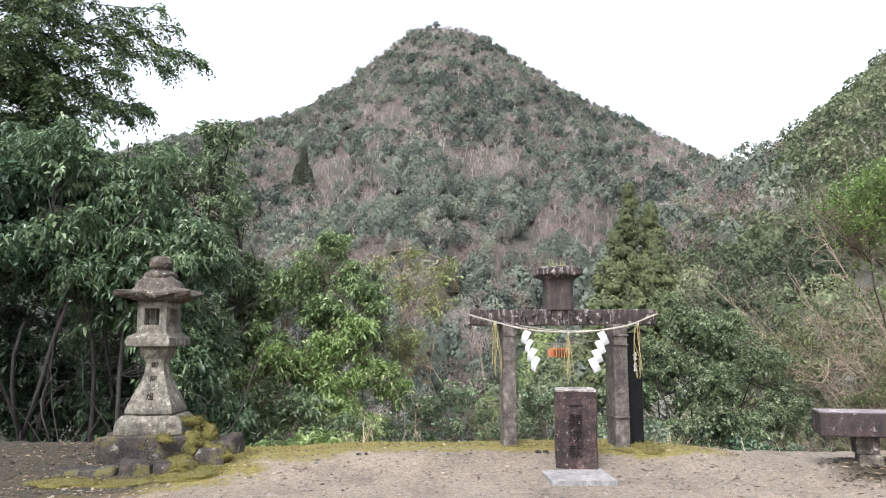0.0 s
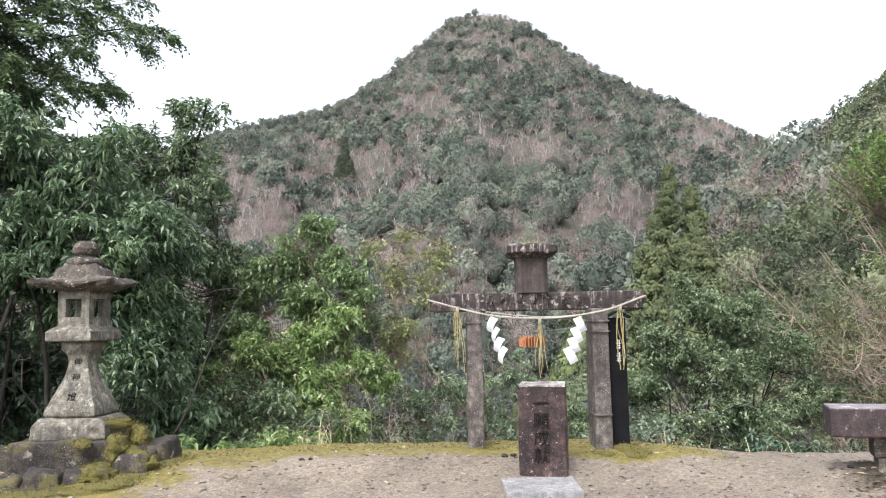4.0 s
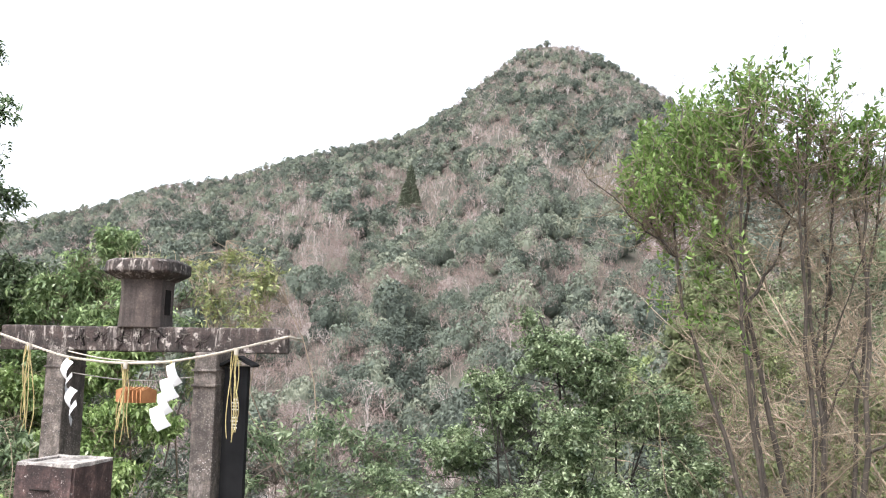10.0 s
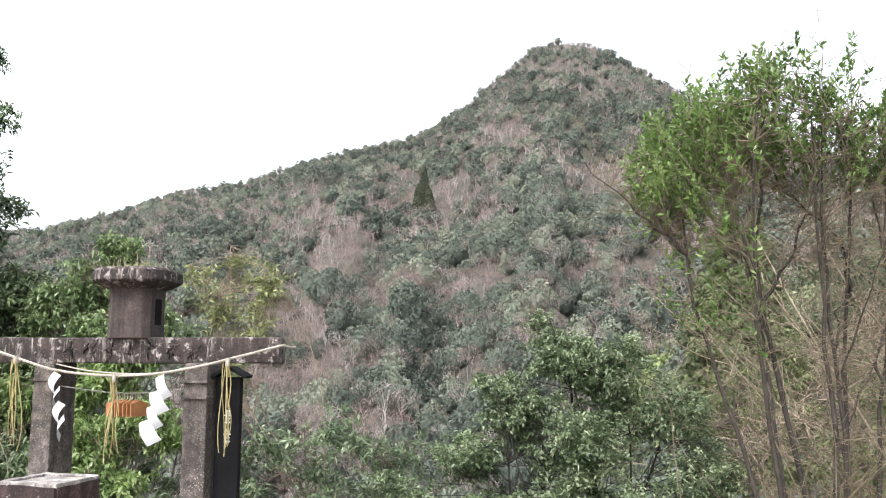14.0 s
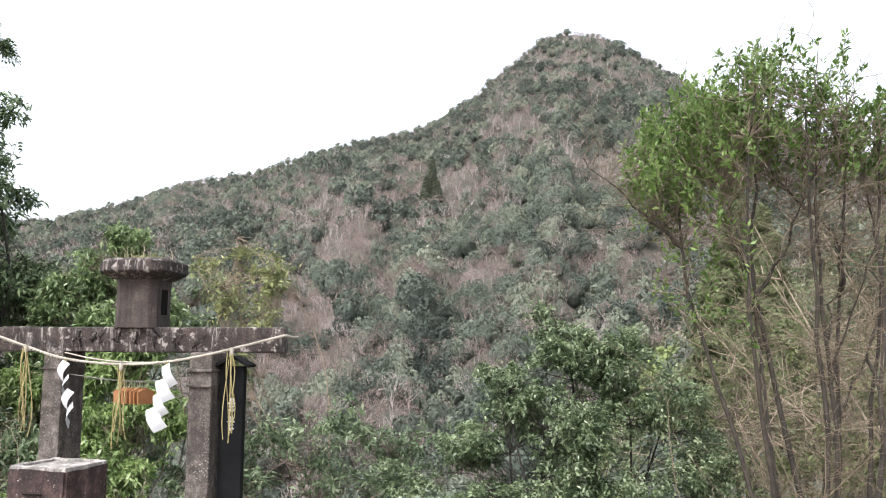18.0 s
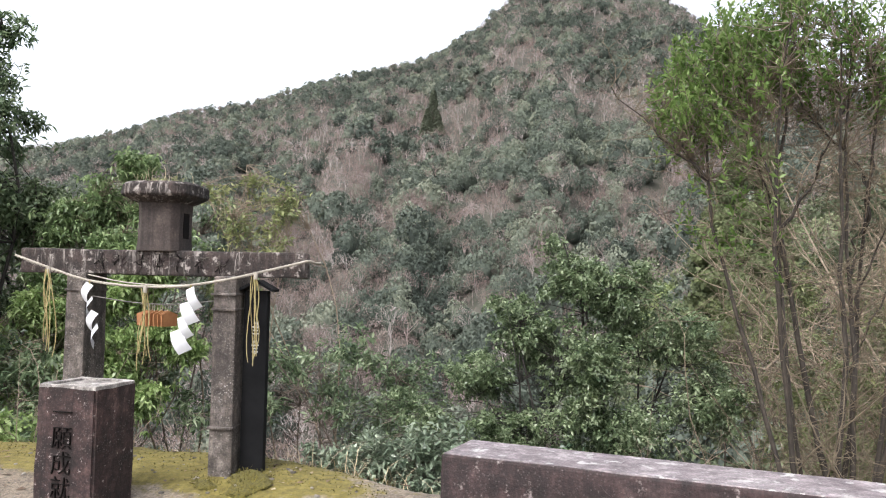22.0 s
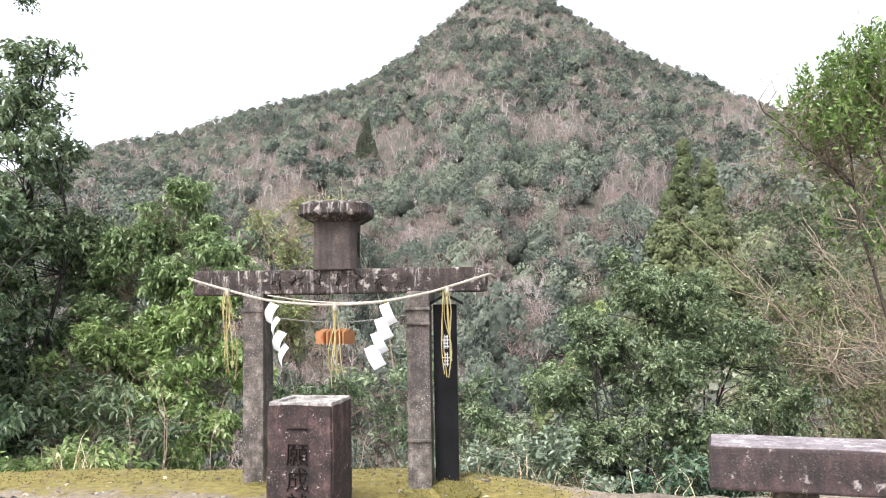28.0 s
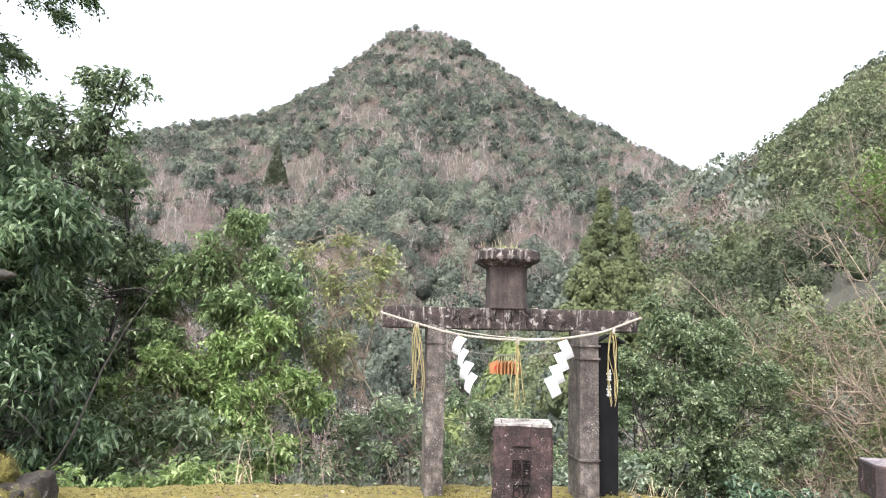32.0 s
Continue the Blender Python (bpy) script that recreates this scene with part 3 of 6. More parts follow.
def bare_shape(rng, limbs=9, haze=110, thin=1.0):
    """A leafless tree of unit radius: a pale stem, rising limbs and a dome of fine twigs."""
    V, F, T = [], [], []

    def blade(a, b, w, tone):
        side = np.cross(b - a, rng.normal(size=3))
        side *= w * thin / (np.linalg.norm(side) + 1e-9)
        F.append([len(V), len(V) + 1, len(V) + 2])
        V.extend([a - side, a + side, b])
        T.extend([tone] * 3)

    root, fork = np.array([0, 0, -1.6]), np.array([rng.normal() * 0.1, rng.normal() * 0.1, rng.uniform(-0.5, -0.1)])
    for k in range(2):
        blade(root, fork + np.array([0, 0, 0.5]), 0.035, 0.45)
    for k in range(limbs):
        a = rng.uniform(0, 2 * math.pi)
        r = rng.uniform(0.3, 0.85)
        q = np.array([r * math.cos(a), r * math.sin(a), 0.75 * math.sqrt(1 - r * r * 0.9) + rng.uniform(-0.1, 0.1)])
        p = fork + np.array([0, 0, rng.uniform(-0.3, 0.35)])
        m = p + (q - p) * 0.5 + np.array([0, 0, -0.05]) + rng.normal(size=3) * 0.05
        blade(p, m + (m - p) * 0.1, 0.026, 0.4)
        blade(m, q, 0.018, 0.3)
    for k in range(haze):
        d = rng.normal(size=3)
        d[2] = abs(d[2]) - 0.3
        d *= rng.uniform(0.45, 1.0) ** 0.5 / np.linalg.norm(d)
        b = d * [0.95, 0.95, 0.85] + [0, 0, 0.12]
        way = d * 0.6 + rng.normal(size=3) * 0.6 + [0, 0, 0.25]
        a = b - way / np.linalg.norm(way) * rng.uniform(0.16, 0.34)
        blade(a, b, 0.021, rng.uniform(-0.3, 0.12))
    return np.array(V), np.array(F), np.array(T)


def scatter(name, shapes, places, sizes, tones, material, label, flat=1.0):
    """One mesh of many trees: shapes placed, turned and scaled at random."""
    VS, FS, TS, n = [], [], [], 0
    pick = R.integers(len(shapes), size=len(places))
    turn = R.uniform(0, 2 * math.pi, len(places))
    for k, (sv, sf, st) in enumerate(shapes):
        idx = np.nonzero(pick == k)[0]
        if not len(idx):
            continue
        c, s = np.cos(turn[idx])[:, None], np.sin(turn[idx])[:, None]
        x = sv[None, :, 0] * c - sv[None, :, 1] * s
        y = sv[None, :, 0] * s + sv[None, :, 1] * c
        z = np.broadcast_to(sv[None, :, 2], x.shape) * flat
        P = np.stack([x, y, z], -1) * sizes[idx][:, None, None] + places[idx][:, None]
        VS.append(P.reshape(-1, 3))
        FS.append((sf[None] + (np.arange(len(idx)) * len(sv))[:, None, None]).reshape(-1, 3) + n)
        TS.append((np.repeat(tones[idx], len(sv)) + np.tile(st, len(idx))))
        n += len(idx) * len(sv)
    ob = part_mesh(name, fast_mesh(name, np.concatenate(VS), np.concatenate(FS), np.clip(np.concatenate(TS), 0, 1)), material)
    return tagged(ob, label, "forest", kind="stuff")


def wooded(az0, az1, r0, r1, count):
    """Places on the slopes, evenly spread over the ground so that crowns close up."""
    k = np.arange(count) + R.uniform(0, 1000)
    az = np.radians(az0 + (az1 - az0) * ((k * 0.7548777 + R.uniform(-0.25, 0.25, count) / math.sqrt(count)) % 1))
    r = np.sqrt(r0 ** 2 + (r1 ** 2 - r0 ** 2) * ((k * 0.5698403 + R.uniform(-0.25, 0.25, count) / math.sqrt(count)) % 1))
    x, y = CX + r * np.sin(az), CY + r * np.cos(az)
    return np.stack([x, y, ground_z(x, y)], -1)


def patchy(p, scale, seed):
    return np.array([noise.noise(Vector((q[0] * scale + seed, q[1] * scale, q[2] * scale))) for q in p])


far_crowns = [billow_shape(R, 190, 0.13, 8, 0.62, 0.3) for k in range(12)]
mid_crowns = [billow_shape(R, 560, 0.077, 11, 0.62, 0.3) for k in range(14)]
far_bares = [bare_shape(R, 9, 84, 1.0) for k in range(10)]
mid_bares = [bare_shape(R, 14, 210, 0.62) for k in range(10)]
# where leafless woods stand: bearing, height of view (degrees), spread both ways, weight
BARE_WOODS = [(-5, 10.6, 3.2, 1.2, 0.9), (-9, 10.2, 2.0, 1.6, 0.5), (3.5, 19.5, 4.5, 2.6, 0.35), (-1, 15.5, 2.2, 1.4, 0.55), (6, 12, 2.6, 1.0, 0.6), (13.5, 7.6, 2.6, 1.6, 1.0), (18.5, 11.6, 2.2, 1.2, 0.8), (8, 6, 2.2, 1.0, 0.6), (-13.5, 7.0, 1.6, 2.2, 0.9), (-14.5, 1.5, 2.0, 3.2, 1.0), (-2.7, 5, 2.6, 1.5, 0.7), (-17, 9.5, 2.5, 1.0, 0.5), (10.5, 15, 2.0, 1.2, 0.45),
              (-7, 13.2, 3.5, 0.8, -0.5), (-18, 8, 3, 3, -0.25), (15, 12, 1.3, 0.9, -0.6), (-7, 0.2, 3.5, 2.4, -0.8), (-5, 6.8, 4.5, 1.1, -0.6), (3, 8.5, 4.0, 1.3, -0.6), (6, 16, 2.5, 1.2, -0.4)]


def bareness(p):
    """How far leafless trees prevail at places p."""
    az = np.degrees(np.arctan2(p[:, 0] - CX, p[:, 1] - CY))
    el = np.degrees(np.arctan2(p[:, 2] - 1.4, np.hypot(p[:, 0] - CX, p[:, 1] - CY)))
    k = -0.45 * patchy(p, 0.025, 3.0) - 0.6 * patchy(p, 0.08, 9.0) + R.normal(0, 0.36, len(p))
    for a, e, sa, se, w in BARE_WOODS:
        k += 0.95 * w * np.exp(-((az - a) / sa) ** 2 - ((el - e) / se) ** 2)
    return k


def plant_slope(az0, az1, r0, r1, count, crowns, bares, small, large, tall):
    """A belt of mixed woodland: evergreens where the patches are green, bare trees elsewhere."""
    p = wooded(az0, az1, r0, r1, count)
    if r1 > 500:
        p = np.concatenate([p, wooded(az0, az1, 540, 556, 650)])
    k = bareness(p)
    ever = p[k < 0.13]
    shrink = lambda q: np.interp(np.hypot(q[:, 0] - CX, q[:, 1] - CY), [480, 545], [1.0, 0.62])
    size = R.uniform(small, large, len(ever)) * (1 + 0.5 * (R.random(len(ever)) < 0.12)) * shrink(ever)
    tone = np.clip(0.52 + 0.4 * patchy(ever, 0.03, 20) + R.normal(0, 0.22, len(ever)), 0, 1)
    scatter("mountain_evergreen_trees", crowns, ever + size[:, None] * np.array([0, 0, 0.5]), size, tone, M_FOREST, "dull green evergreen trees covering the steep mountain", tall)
    bare = np.concatenate([p[k >= 0.13], wooded(az0, az1, r0, r1, count // 8)])
    size = R.uniform(small, large, len(bare)) * 1.1 * shrink(bare)
    tone = np.clip(0.42 + 0.4 * patchy(bare, 0.035, 40) + R.normal(0, 0.22, len(bare)), 0, 1)
    scatter("mountain_bare_trees", bares, bare + size[:, None] * np.array([0, 0, 0.95]), size, tone, M_BARE, "leafless grey and pinkish brown trees among the evergreens", 1.1)


plant_slope(-38, 27, 108, 300, 1750, mid_crowns, mid_bares, 2.4, 4.2, 1.35)
plant_slope(-38, 27, 300, 557, 5000, far_crowns, far_bares, 2.1, 3.7, 1.25)
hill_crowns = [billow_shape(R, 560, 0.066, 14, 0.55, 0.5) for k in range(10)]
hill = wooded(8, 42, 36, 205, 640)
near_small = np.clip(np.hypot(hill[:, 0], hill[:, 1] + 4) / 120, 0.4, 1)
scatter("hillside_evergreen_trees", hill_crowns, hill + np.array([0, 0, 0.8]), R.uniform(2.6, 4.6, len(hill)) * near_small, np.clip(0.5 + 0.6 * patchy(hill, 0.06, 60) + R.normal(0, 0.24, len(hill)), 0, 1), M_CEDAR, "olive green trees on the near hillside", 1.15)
close = wooded(15, 44, 18, 62, 230)
scatter("near_slope_trees", hill_crowns, close + np.array([0, 0, 0.7]), R.uniform(1.1, 2.3, len(close)), np.clip(R.normal(0.55, 0.25, len(close)), 0, 1), M_CEDAR, "olive green thicket on the slope beyond the bench", 1.15)
bare = wooded(12, 44, 45, 205, 110)
scatter("hillside_bare_trees", [bare_shape(R, 14, 170, 0.4) for k in range(6)], bare + np.array([0, 0, 3.2]), R.uniform(2.2, 3.8, len(bare)), np.clip(R.normal(0.25, 0.2, len(bare)), 0, 1), M_BARE, "leafless brushwood on the near hillside", 1.1)
vale = wooded(-40, 36, 45, 112, 620)
vale = vale[vale[:, 2] < -3.5]
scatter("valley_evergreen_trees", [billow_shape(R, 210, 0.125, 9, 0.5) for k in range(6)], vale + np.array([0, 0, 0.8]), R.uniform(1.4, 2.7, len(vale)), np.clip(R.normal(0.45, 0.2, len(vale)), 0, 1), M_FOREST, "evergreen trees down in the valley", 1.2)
groves = wooded(5.5, 11, 118, 150, 26)
scatter("light_green_grove", [crown_shape(R, 260, 0.14, 0.2) for k in range(4)], groves + np.array([0, 0, 4.5]), R.uniform(2.0, 3.0, 26), R.uniform(0.4, 0.9, 26), M_GROVE, "light green feathery grove at the foot of the hillside", 1.5)

# ---------- leaves and shrubs ----------
def leaf_cloud(rng, blobs, count, length, width, droop=0.3, whorl=7, inner=0.5):
    """Leaf arrays: whorls of folded leaves at the ends of twigs spread through the blobs (x, y, z, rx, ry, rz)."""
    B = np.array(blobs, float)
    vol = B[:, 3] * B[:, 4] * B[:, 5]
    sprays = max(1, count // 5)
    pick = rng.choice(len(B), sprays, p=vol ** 0.75 / (vol ** 0.75).sum())
    d = rng.normal(size=(sprays, 3))
    d /= np.linalg.norm(d, axis=1)[:, None]
    rad = rng.uniform(inner ** 2, 1.0, (sprays, 1)) ** 0.5 * rng.uniform(0.8, 1.16, (sprays, 1))
    mid = B[pick, :3] + d * rad * B[pick, 3:]
    own = rng.integers(sprays, size=count)
    d = d[own]
    along = d * [1, 1, 0.5] - np.array([0, 0, 1.0]) * droop * 0.6
    reach = length * rng.uniform(0.7, 1.6, sprays)[own][:, None]
    pos = mid[own] + along * reach * rng.uniform(-1.2, 1.2, (count, 1)) + rng.normal(size=(count, 3)) * reach * [0.62, 0.62, 0.3]
    hue = rng.normal(0, 0.16, sprays)[own]
    axis = d * 0.7 + np.array([0, 0, 0.35]) + rng.normal(size=(count, 3)) * 0.45
    axis /= np.linalg.norm(axis, axis=1)[:, None]
    n = count * whorl
    ax = np.repeat(axis, whorl, 0)
    per = np.cross(ax, rng.normal(size=(n, 3)))
    per /= np.linalg.norm(per, axis=1)[:, None] + 1e-9
    out = ax * rng.uniform(0.1, 0.9, (n, 1)) + per - np.array([0, 0, 1.0]) * droop * rng.uniform(0.4, 1.5, (n, 1))
    out /= np.linalg.norm(out, axis=1)[:, None]
    L = length * rng.uniform(0.6, 1.25, (n, 1))
    base = np.repeat(pos, whorl, 0) - ax * rng.uniform(0, 1.6, (n, 1)) * length
    wide = np.cross(out, np.array([0, 0, 1.0]) + rng.normal(size=(n, 3)) * 0.5)
    wide /= np.linalg.norm(wide, axis=1)[:, None] + 1e-9
    wide *= width * rng.uniform(0.7, 1.2, (n, 1))
    up = np.cross(wide, out)
    up /= np.linalg.norm(up, axis=1)[:, None] + 1e-9
    sag = -np.array([0, 0, 1.0]) * L * droop * 0.35
    mid = base + out * L * 0.5
    V = np.stack([base, mid + wide + up * width * 0.35, base + out * L + sag, mid - wide + up * width * 0.35], 1)
    F = np.array([[0, 1, 2], [0, 2, 3]])
    faces = (F[None] + (np.arange(n) * 4)[:, None, None]).reshape(-1, 3)
    tone = np.repeat(np.clip(rng.normal(0.5, 0.2, n) + np.repeat(hue, whorl), 0, 1), 4)
    return V.reshape(-1, 3), faces, tone, pos


def shrub(name, base, blobs, count, length, width, material, label, category, seed, droop=0.3, whorl=7, stems=4, girth=0.05, twigs=0.35, inner=0.5, bark=None, group="", bow=0.06, foot=0.12, limbs=False, lobes=3):
    """A shrub or tree: stems from the foot into the blobs, twigs to the leaf whorls, and the leaves."""
    rng = np.random.default_rng(seed)
    full = []
    for b in blobs:
        b = np.array(b, float)
        full.append(b * [1, 1, 1, 0.82, 0.82, 0.82] if lobes else b)
        for k in range(lobes):
            d = rng.normal(size=3)
            d *= rng.uniform(0.75, 1.05) / np.linalg.norm(d)
            full.append(np.concatenate([b[:3] + d * b[3:], b[3:] * rng.uniform(0.28, 0.5)]))
    bark = bark or M_BARK
    x, y = base
    z = gz(x, y)
    ob = thing(name, Matrix.Translation((x, y, z)), label, category, group)
    o = np.array([x, y, z])
    V, F, T, pos = leaf_cloud(rng, full, count, length, width, droop, whorl, inner)
    tagged(part_mesh("crown", fast_mesh("crown", V - o, F, T), material, ob), kind="stuff")
    B = np.array(blobs, float)
    lines = []
    order = np.argsort(-B[:, 2])
    for k in range(stems):
        b = B[order[k % len(B)]]
        tip = b[:3] + rng.normal(size=3) * b[3:] * 0.3 + np.array([0, 0, b[5] * 0.4])
        root = o + np.array([*rng.normal(size=2) * foot * min(stems - 1, 4), -0.1])
        ln = bent(root, tip, bow, 10, rng)
        lines.append(ln)
        part_mesh("trunk" if k == 0 and stems < 3 else "stem", fast_mesh("stem", *(lambda a: (a[0] - o, a[1]))(tubes([(ln, girth, girth * 0.3)], 7))), bark, ob, smooth=True)
    if limbs:
        for b in B:
            k = np.argmin(np.abs(lines[0][:, 2] - (b[2] - 0.25)))
            ln = bent(lines[0][k], b[:3] + (b[:3] - lines[0][k]) * [0.3, 0.3, 0.0], 0.05, 8, rng)
            part_mesh("limb", fast_mesh("limb", *(lambda a: (a[0] - o, a[1]))(tubes([(ln, girth * 0.35, girth * 0.08)], 6))), bark, ob, smooth=True)
            lines.append(ln)
    tw = []
    allp = np.concatenate(lines)
    for q in pos[rng.random(len(pos)) < twigs]:
        d = np.linalg.norm(allp - q, axis=1) + 0.8 * np.clip(allp[:, 2] - q[2] + 0.2, 0, None)
        a = allp[np.argsort(d)[rng.integers(0, min(4, len(d)))]]
        tw.append((bent(a, q, 0.1, 5, rng), girth * 0.22, girth * 0.07))
    if tw:
        v, f = tubes(tw, 4)
        tagged(part_mesh("twig", fast_mesh("twig", v - o, f), bark, ob, smooth=True), kind="stuff")
    return ob


def brush(name, base, count, height, spread, label, seed, girth=0.012, lean=(0, 0), material=None, forks=5, group=""):
    """Leafless brushwood: thin arching stems that fork."""
    rng = np.random.default_rng(seed)
    x, y = base
    o = np.array([x, y, gz(x, y)])
    ob = thing(name, Matrix.Translation(o), label, "shrub", group)
    lines = []
    for k in range(count):
        px, py = x + rng.normal() * spread * 0.35, y + rng.normal() * spread * 0.35
        foot = np.array([px, py, gz(px, py) - 0.05])
        h = height * rng.uniform(0.5, 1.1)
        tip = foot + np.array([rng.normal() * spread * 0.6 + lean[0] * h, rng.normal() * spread * 0.6 + lean[1] * h, h])
        ln = bent(foot, tip, 0.09, 9, rng)
        ln[:, 2] -= np.linspace(0, 1, 9) ** 3 * rng.uniform(0, 0.35) * h
        g = girth * rng.uniform(0.6, 1.3)
        v, f = tubes([(ln, g, g * 0.25)], 5)
        part_mesh("stem", fast_mesh("stem", v - o, f), material or M_TWIG, ob, smooth=True)
        for f in range(forks):
            a = ln[rng.integers(2, 8)]
            b = a + np.array([rng.normal() * 0.35, rng.normal() * 0.35, rng.uniform(0.0, 0.6)]) * height * 0.32
            tw = bent(a, b, 0.12, 6, rng)
            lines.append((tw, g * 0.45, g * 0.15))
            for q in range(2):
                a2 = tw[rng.integers(2, 5)]
                lines.append((bent(a2, a2 + np.array([rng.normal() * 0.5, rng.normal() * 0.5, rng.uniform(-0.1, 0.5)]) * height * 0.14, 0.12, 4, rng), g * 0.25, g * 0.1))
    v, f = tubes(lines, 4)
    tagged(part_mesh("twig", fast_mesh("twig", v - o, f), material or M_TWIG, ob, smooth=True), kind="stuff")
    return ob

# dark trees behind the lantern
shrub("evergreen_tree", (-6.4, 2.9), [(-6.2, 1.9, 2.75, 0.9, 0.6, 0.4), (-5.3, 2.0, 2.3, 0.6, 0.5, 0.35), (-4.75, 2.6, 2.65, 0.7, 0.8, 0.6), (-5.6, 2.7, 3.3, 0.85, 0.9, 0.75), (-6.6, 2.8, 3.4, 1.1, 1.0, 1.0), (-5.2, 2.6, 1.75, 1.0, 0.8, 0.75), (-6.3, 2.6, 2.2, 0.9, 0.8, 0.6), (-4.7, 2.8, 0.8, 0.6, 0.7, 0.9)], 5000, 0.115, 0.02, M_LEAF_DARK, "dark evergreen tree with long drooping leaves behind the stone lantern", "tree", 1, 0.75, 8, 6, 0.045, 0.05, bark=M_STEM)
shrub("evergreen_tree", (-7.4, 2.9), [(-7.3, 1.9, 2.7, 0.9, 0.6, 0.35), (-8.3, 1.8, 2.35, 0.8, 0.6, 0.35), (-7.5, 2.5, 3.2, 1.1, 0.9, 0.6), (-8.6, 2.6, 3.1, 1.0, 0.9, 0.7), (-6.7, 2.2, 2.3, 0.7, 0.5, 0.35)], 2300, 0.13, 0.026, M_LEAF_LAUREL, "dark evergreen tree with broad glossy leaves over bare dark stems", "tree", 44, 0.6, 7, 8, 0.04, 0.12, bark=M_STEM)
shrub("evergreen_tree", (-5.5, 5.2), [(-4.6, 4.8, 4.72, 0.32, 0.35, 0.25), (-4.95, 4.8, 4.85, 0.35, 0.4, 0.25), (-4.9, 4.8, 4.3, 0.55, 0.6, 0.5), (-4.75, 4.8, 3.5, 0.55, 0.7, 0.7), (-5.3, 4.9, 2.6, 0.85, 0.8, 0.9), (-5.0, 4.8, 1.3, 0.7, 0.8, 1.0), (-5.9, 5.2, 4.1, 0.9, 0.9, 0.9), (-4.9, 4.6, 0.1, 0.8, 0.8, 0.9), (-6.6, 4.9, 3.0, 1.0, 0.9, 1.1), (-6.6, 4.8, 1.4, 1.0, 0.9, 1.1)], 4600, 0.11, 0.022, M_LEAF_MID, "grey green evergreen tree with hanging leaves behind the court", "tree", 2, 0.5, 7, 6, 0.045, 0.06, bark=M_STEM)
def feathery_tree(base, height, boughs, seed):
    """A tall tree with level boughs from which flat feathery sprays of fine leaflets hang."""
    rng = np.random.default_rng(seed)
    o = np.array([*base, gz(*base)])
    ob = thing("feathery_tree", Matrix.Translation(o), "tall dark tree with layered feathery boughs against the sky", "tree")
    trunk = bent(o - [0, 0, 0.2], o + [0.1, -0.2, height], 0.01, 14, rng)
    v, f = tubes([(trunk, 0.11, 0.02)], 8)
    part_mesh("trunk", fast_mesh("trunk", v - o, f), M_STEM, ob, smooth=True)
    tw, V, T = [], [], []
    tips = [np.array(b) + rng.normal(size=3) * [0.25, 0.45, 0.32] * (k > 0) - np.array([0.3, 0, 0]) * (k + 0.6) for b in boughs for k in range(2)]
    tips += [np.array([rng.uniform(-9.4, -7.3), rng.uniform(3.9, 5.3), rng.uniform(3.3, 9.0)]) for k in range(26)] + [np.array([rng.uniform(-7.8, -6.5), rng.uniform(4.3, 5.0), rng.uniform(3.7, 5.2)]) for k in range(12)]
    for tip in tips:
        start = trunk[np.argmin(np.abs(trunk[:, 2] - (tip[2] + 0.25)))]
        ln = bent(start, tip, 0.09, 14, rng)
        ln[:, 2] += 0.25 * np.sin(np.linspace(0, 1, 14) * math.pi)
        v, f = tubes([(ln, 0.02, 0.004)], 6)
        part_mesh("limb", fast_mesh("limb", v - o, f), M_STEM, ob, smooth=True)
        reach = np.linalg.norm(tip - start)
        ahead = (tip - start) / reach
        side = np.cross(ahead, [0, 0, 1.0])
        for q in range(int(15 * reach) + 10):
            u = rng.uniform(0.2, 1.0) ** 0.7
            k = u * 13
            a = ln[int(k)] + (ln[min(int(k) + 1, 13)] - ln[int(k)]) * (k % 1)
            way = ahead * rng.uniform(0.3, 1.0) + side * rng.choice((-1, 1)) * rng.uniform(0.25, 1.0) + np.array([0, 0, -rng.uniform(-0.1, 0.7)]) + rng.normal(size=3) * 0.3
            way /= np.linalg.norm(way)
            size = rng.uniform(0.2, 0.5) * (1.1 - 0.4 * u)
            n = 9
            t = np.linspace(0, 1, n)[:, None]
            rib = a + way * size * t - np.array([0, 0, 1.0]) * size * 0.4 * t ** 2
            tw.append((rib[::2], 0.004, 0.0015))
            hue = rng.normal(0.5, 0.2)
            wing = np.cross(way, [0, 0, 1.0])
            wing /= np.linalg.norm(wing) + 1e-9
            for m in range(1, n):
                for sd in (-1, 1):
                    L = rng.uniform(0.06, 0.12)
                    out = wing * sd + way * rng.uniform(0.2, 1.0) - np.array([0, 0, rng.uniform(0.0, 0.9)]) + rng.normal(size=3) * 0.3
                    out *= L / np.linalg.norm(out)
                    wide = np.cross(out, rng.normal(size=3) * 0.7 + [0, 0, 1.0])
                    wide *= 0.018 / (np.linalg.norm(wide) + 1e-9)
                    b = rib[m] + rng.normal(size=3) * 0.02
                    V.extend([b, b + out * 0.5 + wide, b + out, b + out * 0.5 - wide])
                    T.extend([hue + rng.normal() * 0.15] * 4)
    v, f = tubes(tw, 4)
    tagged(part_mesh("twig", fast_mesh("twig", v - o, f), M_STEM, ob, smooth=True), kind="stuff")
    n = len(V) // 4
    F = (np.array([[0, 1, 2], [0, 2, 3]])[None] + (np.arange(n) * 4)[:, None, None]).reshape(-1, 3)
    tagged(part_mesh("crown", fast_mesh("crown", np.array(V) - o, F, np.clip(T, 0, 1)), M_LEAF_FEATHER, ob), kind="stuff")


